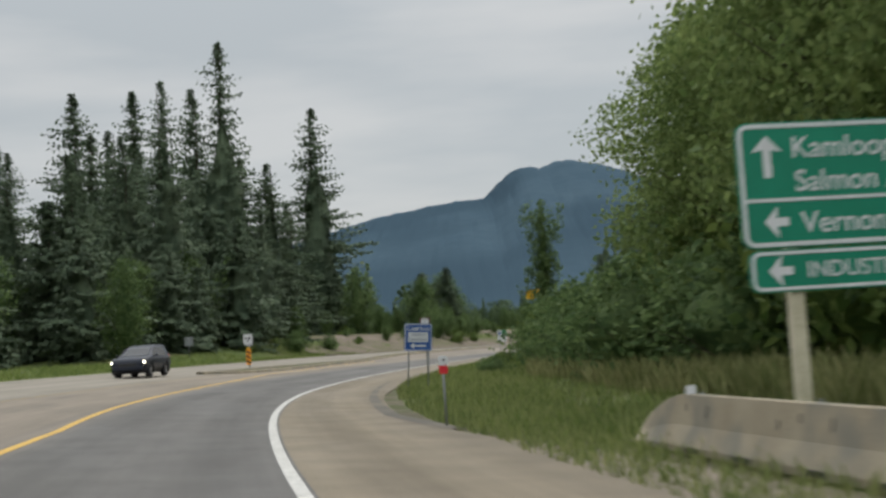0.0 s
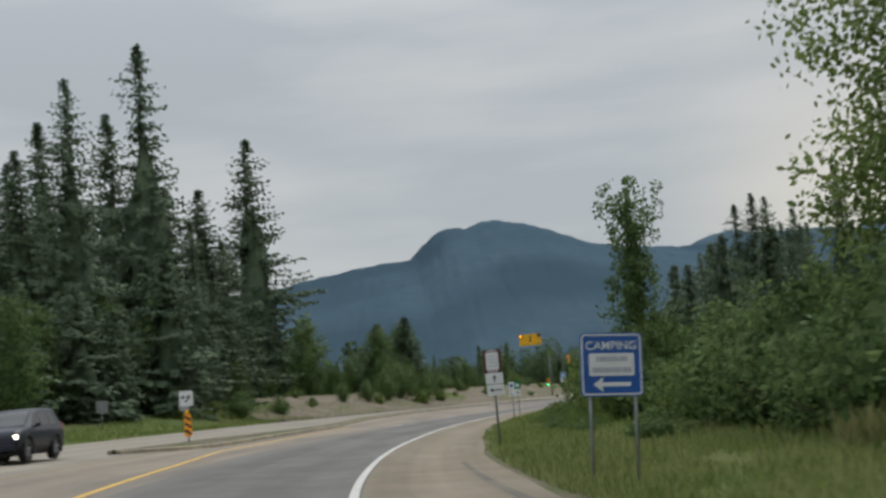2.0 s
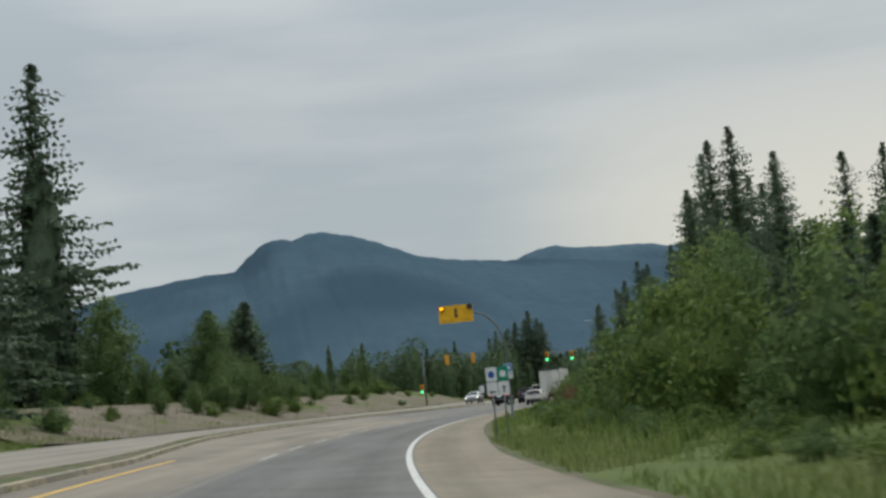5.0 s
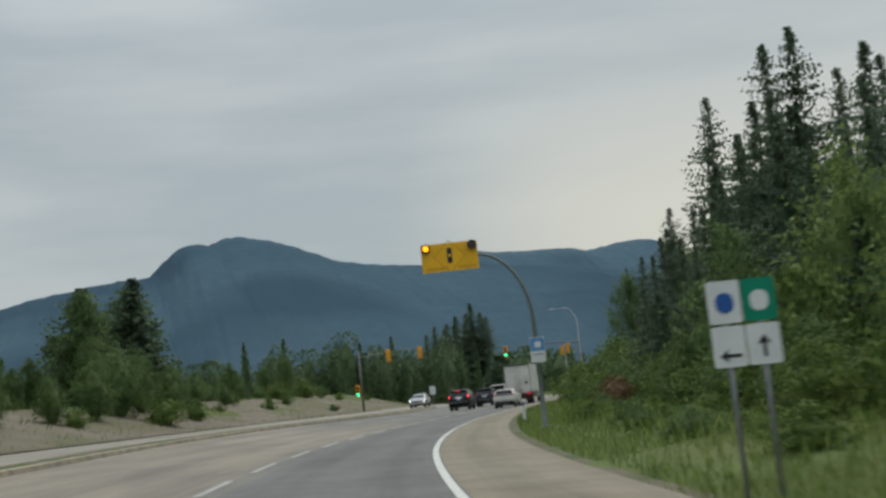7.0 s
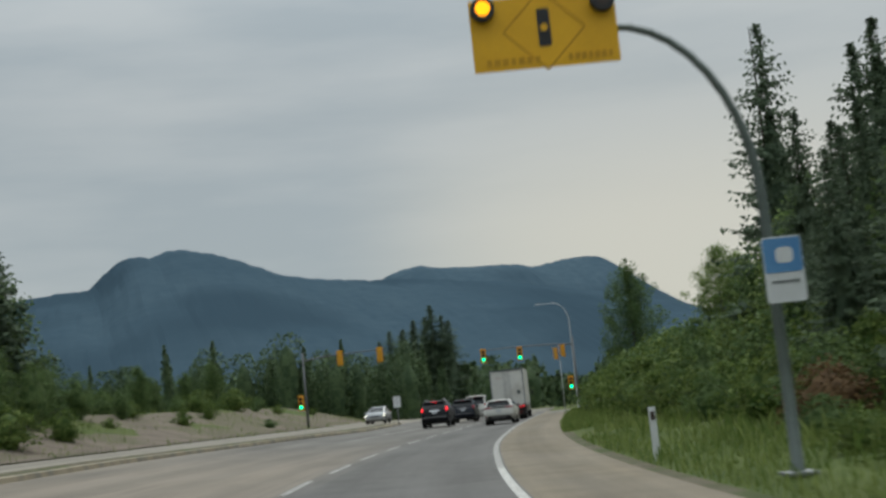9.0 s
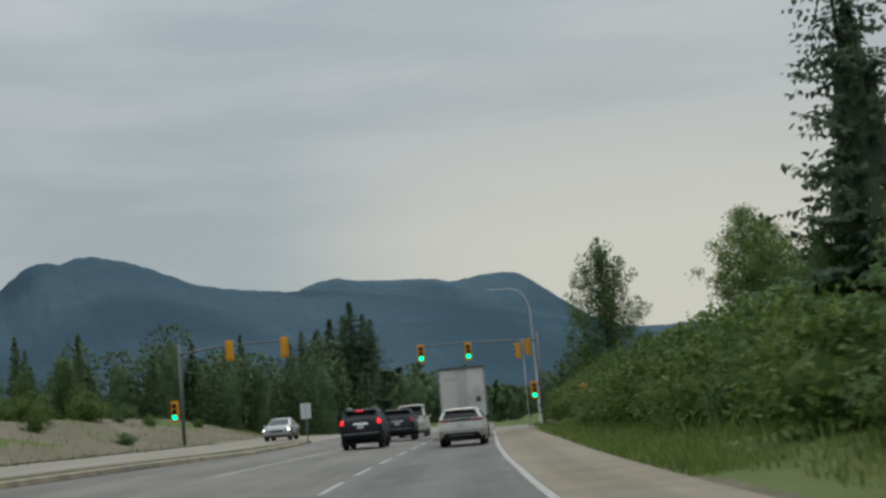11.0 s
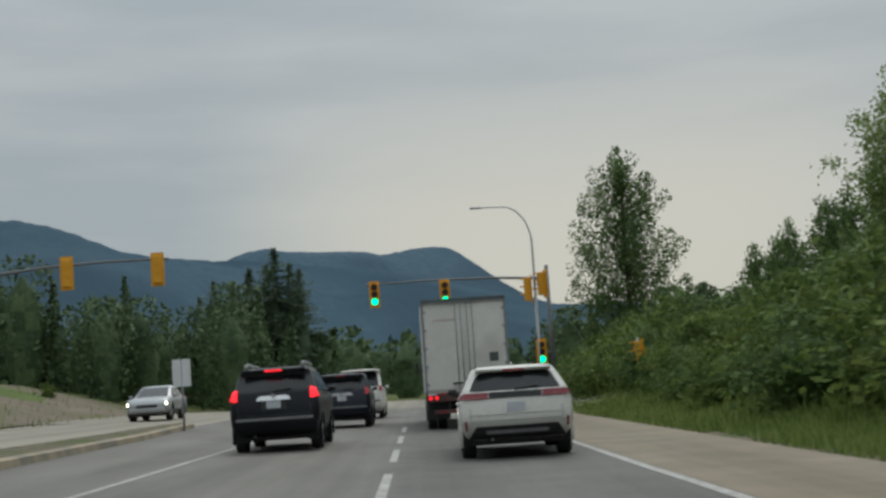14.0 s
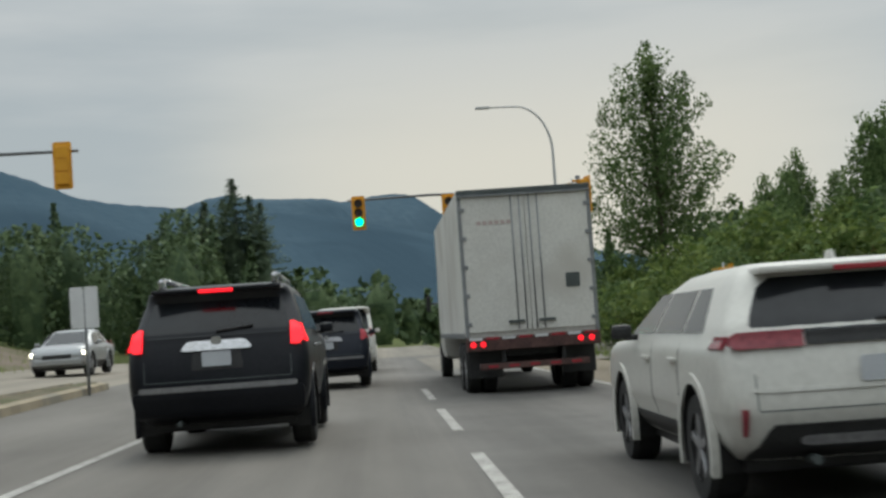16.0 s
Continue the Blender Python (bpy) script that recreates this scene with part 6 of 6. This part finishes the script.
        part("garnish", sh.rear_patch(belt - 0.045, belt + 0.035, w * 0.46, w * 0.46, 0.018, 0.0), BLACK, ob, "black strip between the tail lights")
        part("roof_fin", moved(box((0.04, 0.18, 0.07), bevel=0.015, taper=0.6), 0, 0.78, H + 0.03), paint, ob)
    else:
        part("rear_bumper", sh.rear_patch(zb + 0.06, mid, w * 0.92, w * 0.95, 0.045, 0.03), paint, ob)
        part("bumper_step", sh.rear_patch(mid, mid + 0.055, w * 0.86, w * 0.86, 0.05, 0.02), trim and ALLOY or BLACK, ob, "grey bumper step")
        part("plate_trim", sh.rear_patch(belt - 0.11, belt - 0.01, 0.38, 0.30, 0.03, 0.12), trim or BLACK, ob, "bright trim bar")
    part("tailgate_seam", sh.rear_patch(mid + 0.10, mid + 0.108, w * 0.80, w * 0.80, 0.002, 0.0), DARK_STEEL, ob)
    for k in (-1, 1):
        part("tailgate_side_seam", sh.rear_patch(mid + 0.11, belt - 0.2, k * w * 0.807, k * w * 0.807, 0.002, 0.0, k * w * 0.80, 1, 4), DARK_STEEL, ob)
    zp = belt - 0.20
    rec = part("plate_recess", sh.rear_patch(zp - 0.11, zp + 0.10, 0.27, 0.24, 0.004, 0.05), BLACK if not lower else paint, ob)
    part("number_plate", moved(plate(0.30, 0.15, 0.008, 0.02), 0, sh.rear(0, zp) - 0.03, zp), PLATE, rec, "pale number plate, unreadable")
    if not lower:
        part("badge", moved(plate(0.11, 0.075, 0.012, 0.035), 0, sh.rear(0, belt - 0.02) - 0.045, belt - 0.01), CHROME, ob)
    part("underside", moved(box((W * 0.80, L - 0.8, 0.14), bevel=0.03), 0, L / 2, zb - 0.02), BLACK, ob)
    part("exhaust", rod((-w * 0.45, 0.02, zb + 0.01), (-w * 0.45, 0.35, zb + 0.01), 0.03, 0.03, 12), DARK_STEEL, ob)
    part("grille", moved(box((W * 0.5, 0.06, 0.20), bevel=0.03), 0, L - 0.02, belt - 0.38), BLACK, ob)
    part("front_bumper", moved(box((W * 0.84, 0.20, 0.22), bevel=0.06), 0, L - 0.08, zb + 0.18), lower or paint, ob)
    return tagged(ob, label, "car", "vehicles at the crossing")


def park(s, l, turn=0.0):
    x, y, z = at(s, l)
    return pose(x, y, z, 0, 0, turn_at(s) + turn)


car("dark_suv", "black sport utility car with silver roof rails and lit tail lights", park(209.7, 4.36), PAINT_DARK, 4.82, 1.88, 1.78, 1.20, lit=True, high_lit=True, rails=True, trim=CHROME, roof=0.80, zb=0.34, wheel_r=0.39)
car("white_suv", "white sport utility car with slim tail lights and dark lower bumper", park(203.7, -0.25, -1.5), PAINT_CARWHITE, 4.70, 1.88, 1.52, 1.05, lit="dim", lower=BLACK, roof=0.75, lamp="slim", zb=0.32)
car("dark_off_roader", "dark blue-grey off-road car waiting in the outer lane", park(225.4, 3.85), PAINT_SLATE, 4.5, 1.88, 1.80, 1.18, lit="dim", trim=ALLOY, roof=0.82, zb=0.36, wheel_r=0.38)
car("white_van", "white van farther ahead in the outer lane", park(237.0, 3.75), PAINT_CARWHITE, 5.2, 1.95, 2.10, 1.25, roof=0.86)
car("oncoming_dark_car", "dark grey car with lit headlights in the opposing lane", park(67.5, 10.2, 180), PAINT_SLATE, 4.5, 1.84, 1.62, 1.02, front=True)
car("oncoming_silver_car", "silver car with lit headlights in the opposing lane", park(241.5, 12.7, 180), PAINT_SILVER, 4.5, 1.82, 1.50, 0.98, style="sedan", front=True)


def box_truck():
    ob = empty("box_truck", park(219.6, -0.12))
    W, z0, z1, L = 2.45, 1.05, 3.75, 9.0
    body = part("cargo_box", moved(box((W, L, z1 - z0), bevel=0.03), 0, L / 2, (z0 + z1) / 2), TRAILER_PANEL, ob, "dull white cargo box")
    for sx in (-1, 1):
        d = part("rear_door", moved(box((W * 0.475, 0.04, z1 - z0 - 0.18), bevel=0.012), sx * W * 0.24, -0.02, (z0 + z1) / 2), TRAILER_PANEL, ob, "dull white rear door")
        for dx in (0.09, 0.24):
            part("lock_rod", rod((sx * dx, -0.055, z0 + 0.12), (sx * dx, -0.055, z1 - 0.12), 0.012), STEEL, d)
        part("latch_handle", moved(box((0.30, 0.04, 0.05), bevel=0.01), sx * 0.28, -0.07, z0 + 0.26), DARK_STEEL, d)
        for k in range(5):
            part("hinge", moved(box((0.12, 0.05, 0.07), bevel=0.008), sx * (W / 2 - 0.07), -0.04, z0 + 0.25 + k * 0.52), STEEL, d)
        part("corner_post", moved(box((0.07, 0.05, z1 - z0), bevel=0.01), sx * (W / 2 - 0.035), -0.03, (z0 + z1) / 2), STEEL, ob)
        for dx in (0.92, 1.10) if sx < 0 else (0.86, 1.06):
            part("tail_lamp", rod((sx * dx, -0.03, z0 - 0.12), (sx * dx, -0.10, z0 - 0.12), 0.055, 0.05, 16), LAMP_RED, ob, "lit round red lamp")
        part("mud_flap", moved(box((0.62, 0.02, 0.62)), sx * 0.86, 0.35, 0.62), BLACK, ob)
        for y in (1.15, 2.35):
            for dx in (0.12, 0.42):
                wheel(ob, sx * (W / 2 - 0.04 - dx), y, 0.48, 0.26, sx)
        wheel(ob, sx * 1.05, L + 1.6, 0.48, 0.28, sx)
        part("side_rail", moved(box((0.03, L - 0.2, 0.10), bevel=0.008), sx * (W / 2 + 0.01), L / 2, z0 + 0.05), STEEL, ob)
    part("header_bar", moved(box((W, 0.06, 0.10), bevel=0.01), 0, -0.03, z1 - 0.05), DARK_STEEL, ob, "dark top bar")
    part("rear_sill", moved(box((W, 0.12, 0.24), bevel=0.015), 0, -0.02, z0 - 0.12), RUSTY, ob, "dirty dark sill")
    bar = part("under_run_bar", moved(box((2.0, 0.10, 0.11), bevel=0.012), 0, 0.0, 0.52), RUSTY, ob, "dirty dark under-run bar")
    for k in (-2, -1, 0, 1, 2):
        part("stripe", moved(box((0.18, 0.006, 0.05)), k * 0.38, -0.053, 0.52), LENS_RED, bar)
    for sx in (-1, 1):
        part("bar_hanger", moved(box((0.07, 0.07, 0.42)), sx * 0.55, 0.02, 0.74), BLACK, ob)
    for k in range(8):
        part("reflective_tape", moved(box((0.24, 0.006, 0.05)), -1.05 + 0.30 * k, -0.085, z0 - 0.02), LENS_RED if k % 2 else SIGN_WHITE, ob)
    part("drip_rail", moved(box((W + 0.02, 0.05, 0.03), bevel=0.008), 0, -0.07, z1 - 0.12), STEEL, ob)
    part("suspension", moved(box((1.5, 1.6, 0.34), bevel=0.04), 0, 1.75, 0.62), BLACK, ob)
    part("chassis", moved(box((0.9, L + 2.0, 0.24), bevel=0.02), 0, L / 2 + 1.2, 0.80), BLACK, ob)
    part("placard", moved(plate(0.26, 0.26, 0.01, 0.02), 0.80, -0.045, z0 + 0.95), DARK_STEEL, ob, "dark square placard")
    faded = material("faded_pink_lettering", (0.40, 0.30, 0.28), (0.50, 0.42, 0.40), 5, 0.6)
    for k in range(6):
        part("lettering_bar", moved(box((0.08, 0.006, 0.07)), -0.85 + 0.11 * k, -0.044, z1 - 0.62), faded, ob)
    cab = [(L + 0.15, 1.15, 0.55, 2.6), (L + 0.3, 1.18, 0.5, 2.75), (L + 1.4, 1.18, 0.5, 2.7), (L + 2.0, 1.12, 0.5, 1.75), (L + 2.9, 1.0, 0.5, 1.55), (L + 3.1, 0.9, 0.55, 1.35)]
    part("cab", loft([body_ring(*a) for a in cab], PAINT_CARWHITE, "cab"), PAINT_CARWHITE, ob, "white cab")
    for sx in (-1, 1):
        part("mirror", moved(box((0.10, 0.12, 0.42), bevel=0.02), sx * 1.42, L + 1.7, 1.95), BLACK, ob)
        part("mirror_arm", rod((sx * 1.1, L + 1.7, 1.95), (sx * 1.42, L + 1.7, 1.95), 0.02), BLACK, ob)
    tagged(ob, "dull white box truck with red rear lamps", "truck", "vehicles at the crossing")


box_truck()

# ---------------- far woods and grass ----------------


def far_woods():
    g = np.random.default_rng(77)
    quads, dirs = [], []
    spots = []
    for _ in range(520):
        s, l = g.uniform(300, 520), g.uniform(-150, 240)
        if -9 < l < 6 and s < 318:
            continue
        spots.append((s, l, (g.uniform(6.5, 9) + (s - 300) * 0.020) * (0.6 if -9 < l < 1 else 1), g.random() < 0.3))
    for _ in range(260):
        s, l = g.uniform(70, 270), g.uniform(60, 150)
        spots.append((s, l, g.uniform(9, 15), g.random() < 0.45))
    for _ in range(160):
        s, l = g.uniform(60, 270), g.uniform(-70, -30)
        spots.append((s, l, g.uniform(7, 10), g.random() < 0.45))
    for k in range(190):
        l = -75 + k * 0.95 + g.uniform(-1, 1)
        if not -8 < l < 9.5:
            spots.append((g.uniform(264, 296), l, g.uniform(6.2, 9.4), g.random() < 0.3))
    for k, (s, l, h, conifer) in enumerate(spots):
        x, y, z = at(s, l)
        near = 262 < s < 300 and -80 < l < 100
        n = 700 if near else 80
        if l < -8 and s > 255:
            h = h * 0.6
        wide = 0.20 if conifer else (0.42 if h < 9 else 0.33)

        def reach(f):
            return h * wide * ((1 - f) ** 0.9 + 0.02 if conifer else math.sqrt(max(0.03, 1 - (2 * f - 0.8) ** 2 / 1.6)))
        f = g.uniform(0.02, 1, n) ** (1.5 if conifer else 0.9)
        r = np.array([reach(q) for q in f]) * g.uniform(0.45, 1.08, n)
        a = g.uniform(0, math.tau, n)
        lump = np.array([0.85 + 0.5 * noise.noise(Vector((math.cos(q) * 1.6, math.sin(q) * 1.6, p * 4 + k))) for q, p in zip(a, f)])
        P = np.stack([x + r * lump * np.cos(a), y + r * lump * np.sin(a), z + h * f], 1)
        size = 0.30 if near else 0.95
        O = np.stack([np.cos(a), np.sin(a), 0.1 + 0.9 * f ** 2], 1) + g.normal(0, 0.25, (n, 3))
        Q, N = soft_leaves(leaf_quads(P, size * 1.3, size * 0.9, 0.5 if conifer else 0.1, g), O, 0.15)
        cq, co = core(lambda q: reach(q) * (0.32 if near else 0.5), h, 0.0, k * 1.7, 0.4, 8, 6)
        quads += [Q, cq + np.array([x, y, z])]
        dirs += [N, co]
    ob = new("far_woods", quads_mesh("far_woods", np.concatenate(quads), WOODS, np.concatenate(dirs)))
    tagged(ob, "distant dark green mixed wood beyond the crossing", "woods", kind="stuff")


def blades(name, n, s0, s1, l0, l1, h0, h1, mat, label, seed, power=1.0, line=None):
    g = np.random.default_rng(seed)
    s, l = g.uniform(s0, s1, n), l0 + (l1 - l0) * g.uniform(0, 1, n) ** power
    keep = np.array([noise.noise(Vector((a * 0.18, b * 0.35, seed))) > -0.25 for a, b in zip(s, l)])
    s, l = s[keep], l[keep]
    if line:
        l = l + np.interp(s, [p for p, q in line], [q for p, q in line])
    n = len(s)
    i = (s + 80) * 2
    k = np.arange(len(LINE_S))
    x, y, hd = np.interp(i, k, LINE_X), np.interp(i, k, LINE_Y), np.interp(i, k, LINE_H)
    P = np.stack([x - l * np.cos(hd), y - l * np.sin(hd), height(s, l) - 0.05], 1)
    H = g.uniform(h0, h1, (n, 1)) * (0.6 + 0.5 * g.random((n, 1)))
    a = g.uniform(0, math.tau, n)
    side = np.stack([np.cos(a), np.sin(a), 0 * a], 1)
    lean = np.stack([np.cos(a + 1.4), np.sin(a + 1.4), 0 * a], 1) * g.uniform(0.05, 0.5, (n, 1)) * H
    w = 0.010 + 0.02 * H
    up = np.array([0, 0, 1.0])
    Q = np.stack([P - side * w, P + side * w, P + up * H * 0.65 + lean * 0.4 + side * w * 0.7, P + up * H + lean], 1)
    ob = new(name, quads_mesh(name, Q, mat))
    tagged(ob, label, "grass", kind="stuff")


tagged(strip("gravel_bank", 128, 262, [(128, 19), (145, 27), (200, 31), (262, 28)], [(128, 15.5), (160, 15.7), (200, 17.1), (262, 17.1)], 0.05, GRAVEL, 2.0, 8), "dry tan gravel and weeds on the bank", "ground")
far_woods()
blades("verge_grass", 52000, 14, 250, -4.45, -10.5, 0.10, 0.34, BLADE, "mown green grass on the verge", 3, 1.2)
blades("tall_grass", 18000, 2, 46, -8.6, -11.6, 0.35, 0.80, BLADE_DRY, "tall seeding grass at the edge of the trees", 4)
blades("near_verge_grass", 34000, 8, 62, -4.15, -9.6, 0.10, 0.32, BLADE_MOWN, "green grass beside the shoulder", 5)
blades("tall_verge_grass", 26000, 90, 262, -6.0, -20.0, 0.25, 0.7, BLADE, "tall green grass below the shrubs", 6)
blades("bend_verge_grass", 26000, 40, 114, -4.15, -8.6, 0.08, 0.28, BLADE_MOWN, "green grass on the inside of the bend", 12)
blades("crossing_verge_grass", 26000, 172, 232, -4.2, -7.5, 0.10, 0.34, BLADE, "green grass beside the widened shoulder", 10)
blades("far_verge_grass", 20000, 30, 134, 14.9, 22, 0.12, 0.45, BLADE, "rough grass along the opposing lanes", 8)


def bank_shrubs():
    for i in range(44):
        plant(shrubs, i, 114 + i * 3.3 + rnd.uniform(-2, 2), rnd.uniform(18.5, 30), rnd.uniform(0.6, 2.2), rnd.uniform(0.9, 1.5), rnd.uniform(0, 6.3), "small green shrub on the gravel bank")


bank_shrubs()

blades("bank_weeds", 6000, 128, 262, 16.0, 30, 0.15, 0.5, BLADE, "sparse green weeds on the gravel bank", 9)

blades("kerb_weeds", 9000, 76, 126, 0.0, 0.75, 0.06, 0.22, BLADE, "low weeds along the kerb of the median island", 14, 1.0, CURB_L)
blades("kerb_weeds_beyond", 5000, 126, 226, 0.1, 1.0, 0.05, 0.18, BLADE_DRY, "sparse dry weeds on the median island", 15, 1.0, CURB_L)
